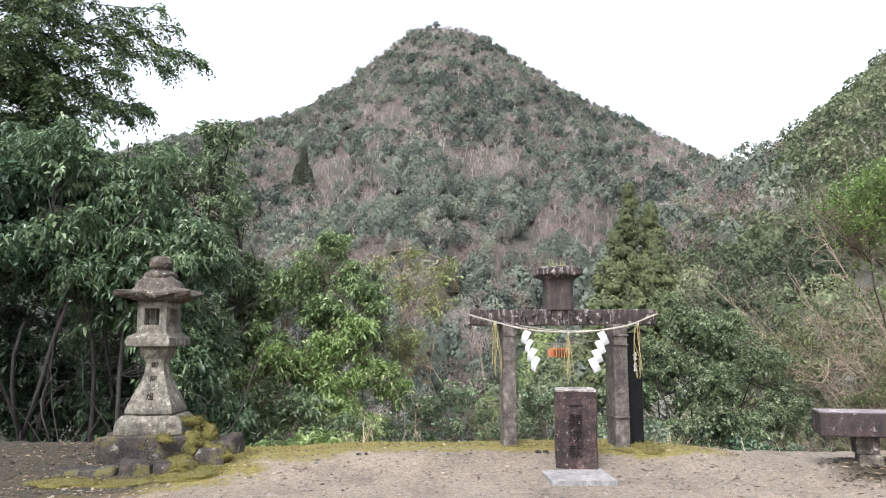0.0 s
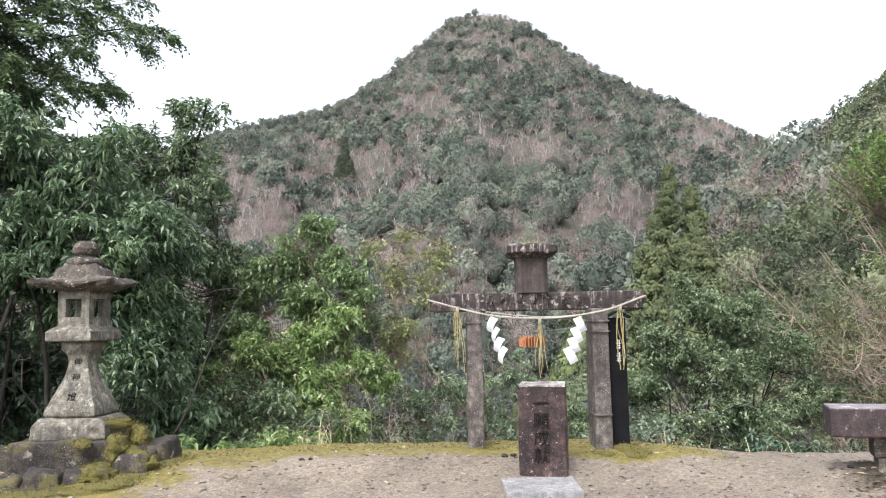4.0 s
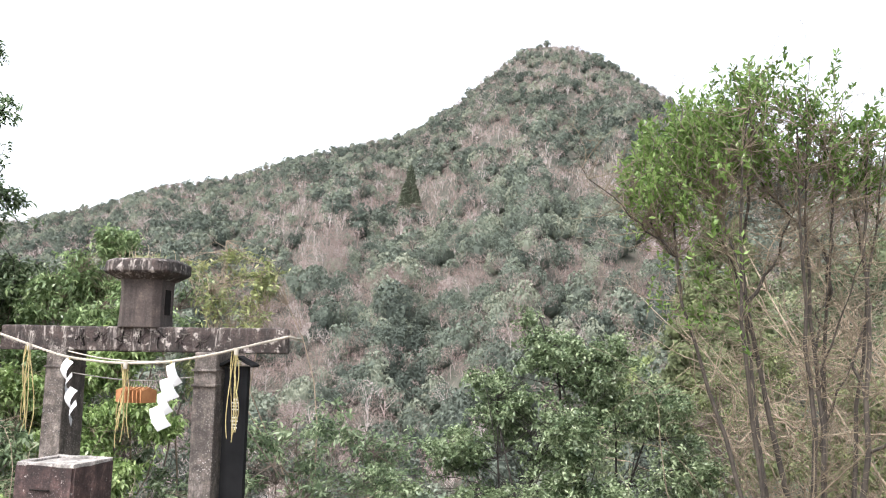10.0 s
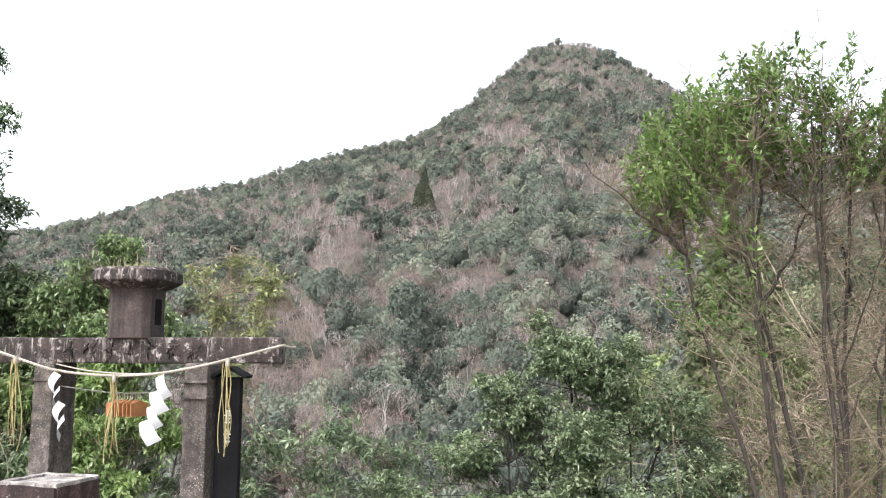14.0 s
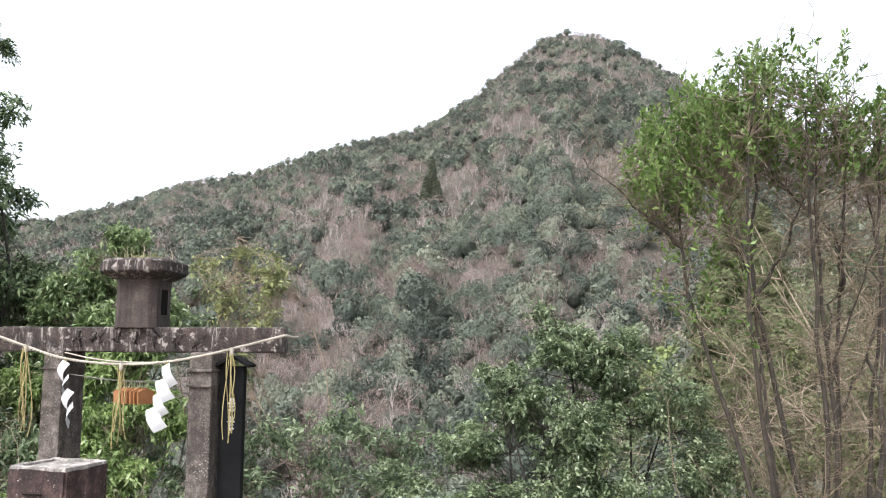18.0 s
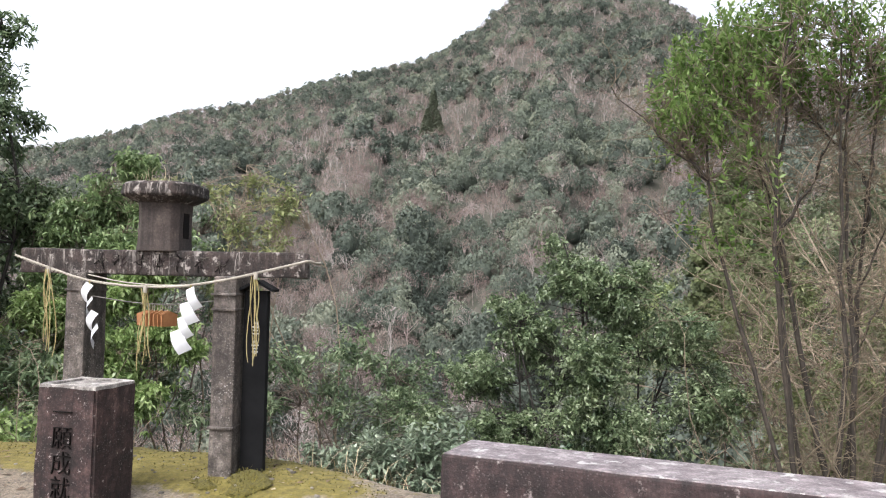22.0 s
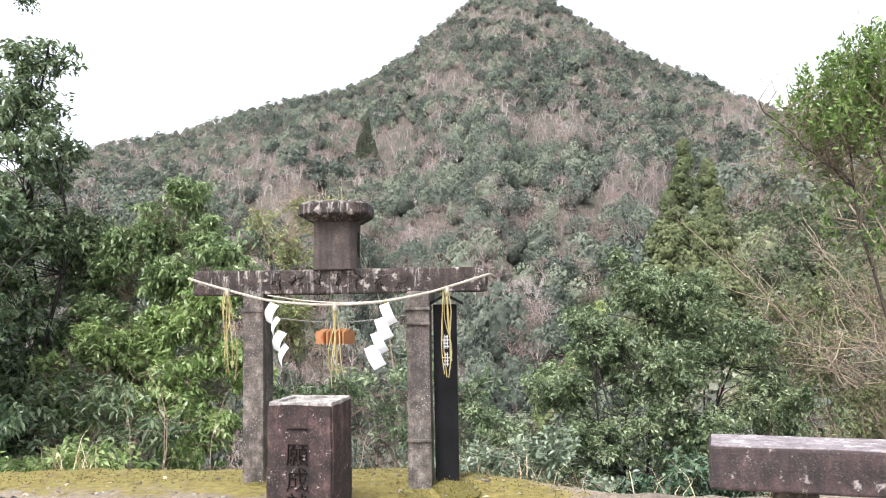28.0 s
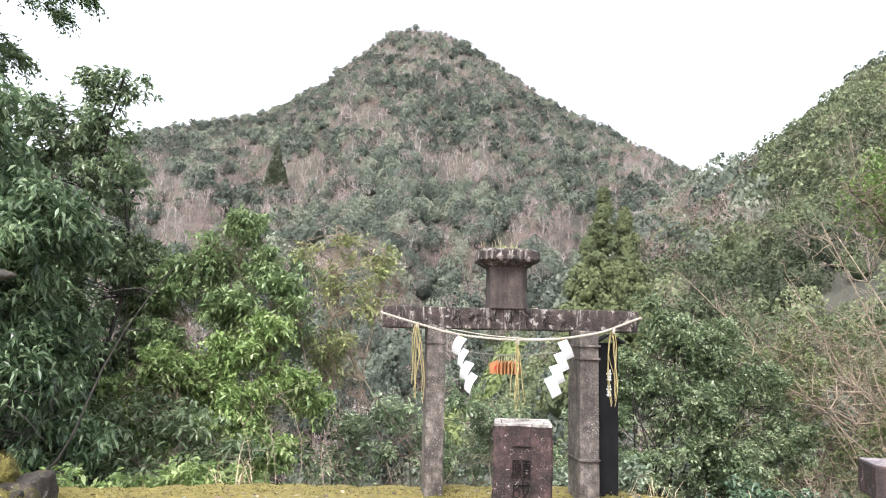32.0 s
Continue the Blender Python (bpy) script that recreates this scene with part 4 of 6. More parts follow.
feathery_tree((-9.6, 6.3), 12.0, [(-5.6, 5.1, 6.25), (-6.0, 5.0, 5.3), (-5.75, 5.2, 7.1), (-6.6, 4.6, 6.6), (-6.3, 4.6, 5.75), (-6.9, 4.3, 6.1), (-6.9, 4.5, 7.2), (-6.6, 4.4, 4.9), (-6.3, 5.1, 7.75), (-8.5, 3.9, 6.4), (-8.9, 3.9, 5.3), (-7.4, 4.0, 4.4), (-7.7, 3.9, 5.6), (-8.1, 4.0, 4.8), (-7.2, 4.1, 6.8), (-8.2, 4.0, 7.2), (-9.6, 4.6, 6.0), (-7.9, 3.8, 6.0), (-7.0, 4.6, 8.4), (-9.6, 4.4, 4.4), (-9.4, 4.8, 7.4), (-7.3, 4.9, 7.9), (-6.1, 6.2, 6.8), (-6.4, 6.4, 5.6), (-7.6, 4.2, 3.7), (-8.8, 4.0, 3.6), (-6.8, 4.9, 4.3), (-8.4, 3.9, 8.0), (-9.0, 4.2, 6.9), (-8.0, 4.2, 5.2), (-7.3, 4.4, 5.2), (-8.6, 4.1, 5.8)], 3)
# This tree and thicket close off the bright valley; their leaf colour holds shade.
shrub("evergreen_tree", (-9.0, 6.8), [(-8.6, 6.4, 0.6, 1.6, 0.9, 1.6), (-6.8, 6.2, -0.2, 1.5, 0.9, 1.5), (-8.0, 6.4, 2.8, 1.6, 0.9, 1.4), (-5.4, 5.9, -0.8, 1.2, 0.8, 1.2), (-10.2, 6.0, 2.4, 1.5, 0.9, 1.8)], 4200, 0.13, 0.03, M_LEAF_SHADE, "evergreen tree behind the others, its leaves darkened for deep shade", "tree", 19, 0.5, 7, 4, 0.07, 0.03, bark=M_STEM)
shrub("evergreen_shrub", (-7.2, 4.4), [(-6.2, 4.2, 0.3, 0.8, 0.5, 0.9), (-7.4, 4.3, 0.5, 0.9, 0.5, 1.0), (-8.6, 4.2, 0.6, 1.0, 0.5, 1.1), (-9.8, 4.0, 0.8, 1.0, 0.5, 1.2), (-5.3, 4.3, -0.2, 0.6, 0.4, 0.7)], 2600, 0.13, 0.036, M_LEAF_SHADE, "broad-leaved thicket under the trees, its leaves darkened for shade", "shrub", 35, 0.5, 7, 6, 0.03, 0.0, 0.1, bark=M_STEM)
# shrubs behind the gate
shrub("green_shrub", (-2.8, 5.0), [(-2.5, 5.0, 1.45, 0.4, 0.4, 0.3), (-2.95, 4.9, 1.15, 0.42, 0.4, 0.38), (-3.4, 4.8, 0.8, 0.3, 0.3, 0.28), (-2.3, 4.8, 0.8, 0.38, 0.4, 0.3), (-2.8, 4.6, 0.35, 0.5, 0.4, 0.4), (-1.95, 4.8, 0.48, 0.24, 0.3, 0.18), (-3.5, 4.5, 0.2, 0.35, 0.35, 0.33), (-2.6, 4.4, -0.25, 0.55, 0.4, 0.4), (-3.85, 4.6, 0.95, 0.36, 0.35, 0.34), (-4.1, 4.4, 0.35, 0.42, 0.4, 0.4), (-3.7, 4.2, -0.2, 0.5, 0.4, 0.4)], 5900, 0.095, 0.0185, M_LEAF_FRESH, "fresh green shrub with long pointed drooping leaves", "shrub", 4, 0.6, 7, 9, 0.018, 0.15, 0.1, bark=M_BROWN)
shrub("green_tree", (-3.1, 5.7), [(-2.95, 5.4, 2.9, 0.24, 0.3, 0.33), (-3.4, 5.3, 2.45, 0.36, 0.35, 0.33), (-3.85, 5.2, 2.1, 0.33, 0.35, 0.3), (-2.6, 5.3, 2.3, 0.38, 0.35, 0.33), (-2.25, 5.2, 1.95, 0.24, 0.3, 0.26), (-3.1, 5.3, 1.75, 0.5, 0.4, 0.36), (-3.9, 5.3, 1.2, 0.35, 0.4, 0.4)], 3700, 0.092, 0.0185, M_LEAF_SOFT, "soft green young tree with drooping leaves above the fresh green shrub", "tree", 18, 0.6, 7, 7, 0.02, 0.15, 0.1, bark=M_BROWN)
shrub("green_tree", (-4.0, 7.0), [(-4.2, 6.8, 2.2, 0.6, 0.6, 0.6), (-3.4, 6.9, 2.6, 0.5, 0.5, 0.4), (-2.3, 6.9, 2.6, 0.35, 0.5, 0.35), (-4.5, 6.6, 1.2, 0.7, 0.6, 0.7), (-2.0, 6.8, 1.2, 0.6, 0.6, 0.7), (-3.2, 6.6, 0.4, 1.0, 0.6, 0.8)], 1200, 0.11, 0.02, M_LEAF_MID, "grey green young tree on the slope behind the shrubs", "tree", 33, 0.5, 6, 6, 0.025, 0.4, 0.2)
shrub("green_shrub", (-4.5, 5.6), [(-4.4, 5.4, 1.8, 0.4, 0.4, 0.4), (-4.65, 5.4, 1.0, 0.45, 0.4, 0.5), (-4.1, 5.4, 0.5, 0.5, 0.4, 0.5), (-4.4, 5.3, 2.5, 0.3, 0.35, 0.35), (-4.5, 5.2, -0.2, 0.6, 0.5, 0.5)], 2300, 0.095, 0.018, M_LEAF_GLOSS, "grey green leafy shrub beside the dark evergreen tree", "shrub", 34, 0.5, 7, 6, 0.018, 0.15, 0.2)
shrub("green_shrub", (-3.9, 4.0), [(-3.9, 3.9, 0.2, 0.7, 0.6, 0.7), (-4.1, 3.8, -0.5, 0.8, 0.7, 0.6), (-3.2, 3.6, -0.4, 0.7, 0.6, 0.6)], 700, 0.12, 0.022, M_LEAF_MID, "grey green undergrowth shrub on the slope", "shrub", 14, 0.5, 7, 5, 0.02)
shrub("green_shrub", (-3.2, 2.2), [(-3.4, 2.0, -0.15, 0.45, 0.4, 0.3), (-2.8, 2.2, -0.1, 0.45, 0.4, 0.3), (-4.1, 1.9, -0.1, 0.35, 0.35, 0.25)], 420, 0.11, 0.022, M_LEAF_FRESH, "low fresh green seedling bush at the mossy edge", "shrub", 5, 0.5, 7, 4, 0.012)
shrub("yellowing_tree", (-1.1, 6.3), [(-1.55, 6.1, 2.85, 0.35, 0.4, 0.25), (-0.95, 5.9, 2.5, 0.35, 0.5, 0.25), (-2.2, 6.1, 2.7, 0.2, 0.4, 0.2), (-1.7, 6.1, 2.2, 0.4, 0.5, 0.4), (-1.1, 6.0, 1.9, 0.3, 0.5, 0.3), (-1.6, 6.0, 1.1, 0.5, 0.5, 0.5)], 640, 0.10, 0.02, M_LEAF_YELLOW, "thin tree with sparse yellowing leaves", "tree", 6, 0.4, 4, 7, 0.018, 1.0, 0.1, bark=M_TWIG)
shrub("rounded_shrub", (3.2, 5.2), [(3.05, 4.7, 1.6, 0.4, 0.5, 0.5), (3.05, 4.6, 1.55, 0.38, 0.45, 0.45), (3.65, 4.7, 1.35, 0.5, 0.6, 0.5), (3.7, 4.6, 1.3, 0.45, 0.5, 0.45), (2.5, 4.6, 0.9, 0.5, 0.6, 0.45), (2.5, 4.5, 0.95, 0.45, 0.5, 0.4), (2.0, 4.5, 0.35, 0.5, 0.6, 0.45), (1.3, 4.4, -0.2, 0.5, 0.5, 0.4), (3.2, 4.4, 0.5, 0.8, 0.8, 0.65), (4.15, 4.7, 0.9, 0.55, 0.6, 0.65), (2.5, 4.2, -0.3, 0.8, 0.8, 0.55), (3.6, 4.3, -0.4, 0.9, 0.8, 0.65), (0.85, 4.2, -0.8, 0.5, 0.5, 0.4), (4.6, 4.6, 0.0, 0.6, 0.6, 0.6), (1.8, 4.2, -0.9, 0.8, 0.6, 0.5)], 9400, 0.064, 0.0145, M_LEAF_GLOSS, "dense rounded evergreen shrub with small glossy leaves", "shrub", 7, 0.35, 7, 8, 0.03, 0.05, 0.3, bark=M_STEM)
shrub("low_shrub", (3.1, 2.3), [(3.0, 2.0, -0.35, 0.5, 0.4, 0.4), (3.7, 2.2, -0.5, 0.6, 0.5, 0.45), (2.3, 2.3, -0.7, 0.6, 0.5, 0.4)], 900, 0.08, 0.018, M_LEAF_LAUREL, "low dark green shrub below the edge of the court", "shrub", 12, 0.6, 7, 4, 0.015)
shrub("pale_shrub", (1.1, 3.2), [(1.1, 2.6, -0.35, 0.45, 0.4, 0.42), (1.6, 2.6, -0.3, 0.4, 0.4, 0.4), (0.4, 3.0, -0.7, 0.6, 0.5, 0.5), (2.1, 2.6, -0.7, 0.4, 0.4, 0.4)], 1500, 0.085, 0.017, M_LEAF_PALE, "pale grey green shrub behind the black board", "shrub", 13, 0.2, 7, 5, 0.012)
shrub("green_shrub", (-0.2, 6.0), [(-0.3, 5.8, 0.2, 0.9, 0.7, 0.7), (0.6, 6.0, -0.4, 0.9, 0.7, 0.8), (-1.3, 5.5, -0.2, 0.8, 0.7, 0.8)], 900, 0.105, 0.019, M_LEAF_MID, "grey green shrub seen through the gate", "shrub", 15, 0.4, 7, 5, 0.02)
shrub("olive_shrub", (7.0, 8.5), [(6.4, 8.3, 0.9, 1.2, 1.0, 0.9), (7.8, 8.6, 1.4, 1.2, 1.0, 1.0), (5.6, 8.0, 0.0, 1.1, 1.0, 0.9), (7.0, 8.0, -0.6, 1.6, 1.1, 1.0), (8.6, 8.4, 0.2, 1.3, 1.0, 1.0)], 1700, 0.11, 0.017, M_LEAF_OLIVE, "olive green thicket on the slope", "shrub", 16, 0.4, 7, 6, 0.03)
shrub("olive_shrub", (6.7, 3.6), [(6.0, 3.4, 0.5, 0.7, 0.6, 0.6), (7.0, 3.7, 0.9, 0.9, 0.7, 0.75), (6.2, 3.2, -0.4, 1.0, 0.7, 0.7), (7.8, 3.9, 0.5, 0.8, 0.6, 0.8), (5.4, 3.2, 0.0, 0.5, 0.5, 0.5)], 1900, 0.085, 0.016, M_LEAF_OLIVE, "olive green thicket among the brushwood beyond the bench", "shrub", 36, 0.4, 7, 6, 0.02, 0.1, 0.2, bark=M_BROWN)
shrub("olive_shrub", (9.5, 7.0), [(9.0, 6.6, 1.6, 1.2, 1.0, 1.1), (10.2, 7.0, 2.0, 1.3, 1.0, 1.2), (9.4, 6.4, 0.2, 1.5, 1.0, 1.1)], 1100, 0.11, 0.017, M_LEAF_OLIVE, "olive green thicket beside the bench", "shrub", 17, 0.4, 7, 5, 0.03)
def slender_tree(base, seed):
    """Dark stems that rise together from the foot and fork, bare below, with leafy upright shoots on top."""
    rng = np.random.default_rng(seed)
    x, y = base
    o = np.array([x, y, gz(x, y)])
    ob = thing("slender_tree", Matrix.Translation(o), "slender many-stemmed tree, bare below with a bright green top", "tree")
    low = lambda q: np.interp(q, [3.45, 3.7, 4.06, 4.43, 5.2, 5.7], [2.5, 2.45, 2.68, 2.8, 2.75, 2.45])
    high = lambda q: np.interp(q, [3.4, 3.71, 4.17, 4.55, 4.83, 5.18, 5.7], [3.0, 3.3, 3.52, 3.64, 3.47, 3.25, 2.95])
    lines, tw, V, T = [], [], [], []

    def limb(a, b, g0, g1, name, bow=0.035):
        ln = bent(a, b, bow, 12, rng)
        ln[1:-1] += rng.normal(size=(10, 3)) * 0.012
        v, f = tubes([(ln, g0, g1)], 7)
        part_mesh(name, fast_mesh(name, v - o, f), M_SAPLING, ob, smooth=True)
        lines.append(ln)
        return ln

    for k in range(9):
        tx = 3.8 + 1.5 * (k + rng.uniform(-0.35, 0.35)) / 8
        root = np.array([x + (tx - x) * 0.26 + rng.normal() * 0.07, y + rng.normal() * 0.16, o[2] - 0.1])
        tip = np.array([tx, y + rng.normal() * 0.25, low(tx) + rng.uniform(0.15, 0.6)])
        g = rng.uniform(0.016, 0.029)
        ln = limb(root, tip, g, g * 0.25, "stem")
        for q in range(rng.integers(1, 4)):
            h = rng.integers(4, 9)
            a = ln[h]
            bx = a[0] + rng.normal() * 0.4 + (a[0] - x) * 0.15
            limb(a, np.array([bx, a[1] + rng.normal() * 0.3, min(a[2] + rng.uniform(0.6, 1.3), high(bx) - 0.15)]), g * 0.5, g * 0.14, "branch", 0.06)
    allp = np.concatenate(lines)
    for k in range(800):
        if k < 765:
            tx = rng.uniform(3.42, 5.36) if k % 3 else rng.uniform(3.42, 4.35)
            tz = low(tx) + (high(tx) - low(tx)) * rng.uniform(0.02, 1.04) ** 0.8
        else:
            tx, tz = rng.uniform(3.6, 4.2), rng.uniform(1.7, 2.5)
        tip = np.array([tx, y + rng.normal() * 0.3, tz])
        way = np.array([(tx - 4.5) * 0.5 + rng.normal() * 0.35, rng.normal() * 0.35, 0.9])
        way /= np.linalg.norm(way)
        size = rng.uniform(0.16, 0.4)
        foot = tip - way * size
        near = allp[np.argsort(np.linalg.norm(allp - foot, axis=1) + 1.2 * np.clip(allp[:, 2] - foot[2] + 0.1, 0, None))[rng.integers(0, 7)]]
        if np.linalg.norm(near - foot) < 0.6:
            tw.append((bent(near, foot, 0.08, 5, rng), 0.0038, 0.0022))
        tw.append((np.stack([foot, (foot + tip) / 2, tip]), 0.0022, 0.001))
        hue = rng.normal(0.62 - 0.22 * np.clip((tx - 3.9) / 0.6, 0, 1), 0.14)
        for q in range(18):
            u = rng.uniform(0.15, 1.05)
            out = np.cross(way, rng.normal(size=3))
            out = out / np.linalg.norm(out) * 0.8 + way * rng.uniform(0.3, 1.0)
            out /= np.linalg.norm(out)
            L = rng.uniform(0.036, 0.066)
            wide = np.cross(out, rng.normal(size=3) * 0.6 + [0, 0, 1.0])
            wide *= 0.2 * L / (np.linalg.norm(wide) + 1e-9)
            up = np.cross(wide, out) * 0.4
            a = foot + (tip - foot) * u
            V.extend([a, a + out * L * 0.5 + wide + up, a + out * L, a + out * L * 0.5 - wide + up])
            T.extend([hue + rng.normal() * 0.17] * 4)
    for k in range(480):
        a = lines[rng.integers(len(lines))][rng.integers(2, 12)]
        b = a + np.array([rng.normal() * 0.26, rng.normal() * 0.22, rng.uniform(-0.05, 0.42)])
        ln = bent(a, b, 0.1, 5, rng)
        tw.append((ln, 0.0034, 0.0014))
        for q in range(3):
            e = ln[1 + q]
            tw.append((bent(e, e + np.array([rng.normal() * 0.14, rng.normal() * 0.12, rng.uniform(-0.03, 0.22)]), 0.12, 4, rng), 0.002, 0.0009))
    v, f = tubes(tw, 4)
    tagged(part_mesh("twig", fast_mesh("twig", v - o, f), M_BROWN, ob, smooth=True), kind="stuff")
    n = len(V) // 4
    F = (np.array([[0, 1, 2], [0, 2, 3]])[None] + (np.arange(n) * 4)[:, None, None]).reshape(-1, 3)
    tagged(part_mesh("crown", fast_mesh("crown", np.array(V) - o, F, np.clip(T, 0, 1)), M_LEAF_DEEP, ob), kind="stuff")


slender_tree((4.66, 0.4), 8)
brush("bare_shrub", (4.75, 0.7), 34, 2.4, 1.0, "brown leafless brushwood beside the stone bench", 21, 0.0055, forks=8, material=M_BROWN)
brush("bare_shrub", (6.8, 2.6), 30, 3.0, 1.8, "pale brown leafless brushwood on the slope", 22, 0.009, forks=7, material=M_BROWN)
def arching_tree(base, boughs, seed):
    """A leafless pale tree: long boughs that arch far out and fork into fine twigs."""
    rng = np.random.default_rng(seed)
    o = np.array([*base, gz(*base)])
    ob = thing("bare_tree", Matrix.Translation(o), "pale leafless tree with long arching boughs beyond the bench", "tree", "bare trees beyond the bench")
    tw = []
    for x, y, z in boughs:
        tip = np.array([x, y, z])
        ln = bent(o - [0, 0, 0.1], tip, 0.04, 16, rng)
        ln[:, 2] += 0.16 * np.linalg.norm(tip[:2] - o[:2]) * np.sin(np.linspace(0, 1, 16) * math.pi)
        v, f = tubes([(ln, 0.034, 0.007)], 7)
        part_mesh("bough", fast_mesh("bough", v - o, f), M_TWIG, ob, smooth=True)
        for q in range(16):
            a = ln[rng.integers(5, 16)]
            b = a + (tip - o) / np.linalg.norm(tip - o) * rng.uniform(0.2, 0.9) + rng.normal(size=3) * 0.3
            t2 = bent(a, b, 0.08, 7, rng)
            tw.append((t2, 0.009, 0.003))
            for m in range(5):
                e = t2[rng.integers(2, 7)]
                tw.append((bent(e, e + rng.normal(size=3) * 0.2 + (b - a) * 0.25, 0.1, 5, rng), 0.004, 0.0015))
    v, f = tubes(tw, 4)
    tagged(part_mesh("twig", fast_mesh("twig", v - o, f), M_TWIG, ob, smooth=True), kind="stuff")


arching_tree((10.2, 8.0), [(6.3, 7.4, 2.6), (5.6, 7.8, 1.7), (6.9, 7.2, 3.6), (7.3, 7.0, 1.2), (8.0, 7.5, 4.4), (6.0, 7.0, 0.7)], 131)
arching_tree((8.6, 4.6), [(5.6, 4.4, 0.9), (6.2, 4.1, 2.3), (6.6, 4.7, 1.6), (7.2, 4.2, 3.0), (5.9, 4.9, 0.2)], 132)
brush("bare_shrub", (8.6, 5.0), 26, 5.0, 2.0, "pale arching leafless brushwood beyond the bench", 25, 0.02, (-0.55, 0), forks=9, material=M_TWIG)
brush("bare_shrub", (10.5, 9.0), 18, 6.0, 2.6, "pale leafless thicket on the slope beyond the bench", 29, 0.02, (-0.4, 0), forks=9, material=M_TWIG)
brush("bare_shrub", (6.0, 7.0), 40, 3.0, 2.0, "pale leafless saplings behind the rounded shrub", 30, 0.01, forks=8)
brush("bare_shrub", (3.9, 1.4), 30, 1.5, 0.9, "short leafless twigs behind the stone bench", 26, 0.006)
brush("bare_shrub", (0.3, 2.2), 40, 1.3, 1.3, "tangled leafless brushwood behind the gate", 23, 0.006)
brush("bare_shrub", (-1.6, 2.6), 40, 1.6, 1.3, "tangled leafless brushwood at the edge of the court", 27, 0.006)
brush("bare_shrub", (-4.6, 5.6), 16, 4.6, 1.3, "tall leafless saplings between the evergreens", 28, 0.016)
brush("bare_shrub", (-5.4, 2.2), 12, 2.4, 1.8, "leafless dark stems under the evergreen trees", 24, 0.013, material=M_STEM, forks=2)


def undergrowth(name, n, whorls, length, width, material, label, seed, x0, x1, y0, y1):
    """Low leafy growth that covers the slope behind the edge, in one mesh."""
    r = np.random.default_rng(seed)
    x = r.uniform(x0, x1, n)
    y = np.interp(x, EDGE_X, EDGE_Y) + y0 + (y1 - y0) * r.uniform(0, 1, n) ** 1.3
    q = r.uniform(0.35, 0.8, n)
    spots = np.stack([x, y, ground_z(x, y) + q * 0.6, q, q, q * r.uniform(0.6, 1.3, n)], -1)
    V, F, T, _ = leaf_cloud(r, spots, whorls, length, width, 0.35, 7, 0.2)
    return tagged(part_mesh(name, fast_mesh(name, V, F, T), material), label, "undergrowth", kind="stuff")


undergrowth("slope_undergrowth", 150, 4200, 0.10, 0.019, M_LEAF_MID, "grey green undergrowth covering the slope behind the gate", 61, -6, 8, 1.6, 11)
undergrowth("slope_undergrowth", 70, 2000, 0.11, 0.02, M_LEAF_OLIVE, "olive undergrowth scattered on the slope", 62, -5, 9, 1.2, 10)


def conifer(name, x, y, height, width, material, label, seed, flakes=1400, flake=0.35):
    """A pointed conifer: a stem and tiers of drooping needle sprays."""
    rng = np.random.default_rng(seed)
    z = gz(x, y)
    ob = thing(name, Matrix.Translation((x, y, z)), label, "tree", "conifers on the slopes")
    h = rng.uniform(0.05, 1.0, flakes) ** 0.8
    a = rng.uniform(0, 2 * math.pi, flakes)
    r = width * (1 - h) ** 0.8 * rng.uniform(0.55, 1.05, flakes) + 0.1
    c = np.stack([r * np.cos(a), r * np.sin(a), h * height], -1)
    out = np.stack([np.cos(a), np.sin(a), rng.uniform(-0.7, 0.3, flakes)], -1)
    side = np.stack([-np.sin(a), np.cos(a), rng.uniform(-0.4, 0.4, flakes)], -1)
    s = flake * rng.uniform(0.6, 1.3, (flakes, 1))
    V = np.stack([c + out * s * 1.5, c + side * s * 0.7, c - side * s * 0.7], 1).reshape(-1, 3)
    T = np.repeat(np.clip(rng.normal(0.5, 0.22, flakes), 0, 1), 3)
    tagged(part_mesh("crown", fast_mesh("crown", V, np.arange(flakes * 3).reshape(-1, 3), T), material, ob), kind="stuff")
    v, f = tubes([(np.array([[0, 0, -0.3], [0, 0, height * 0.5], [0, 0, height * 0.97]]), height * 0.018, 0.03)], 7)
    part_mesh("trunk", fast_mesh("trunk", v, f), M_BARK, ob)
    return ob


def polar(az, r):
    return CX + r * math.sin(radians(az)), CY + r * math.cos(radians(az))


far_r = min(range(250, 500), key=lambda r: abs(gz(*polar(-6.73, r)) / r - 0.186))
for k, (az, high, wide) in enumerate(((-6.73, 0.055, 0.0105), (-7.1, 0.038, 0.011), (-6.35, 0.028, 0.008))):
    conifer("dark_conifer", *polar(az, far_r - 4 * k), high * far_r, wide * far_r, M_CONIFER, "dark pointed conifer standing out on the mountain", 31 + k, 2600, 0.0016 * far_r)


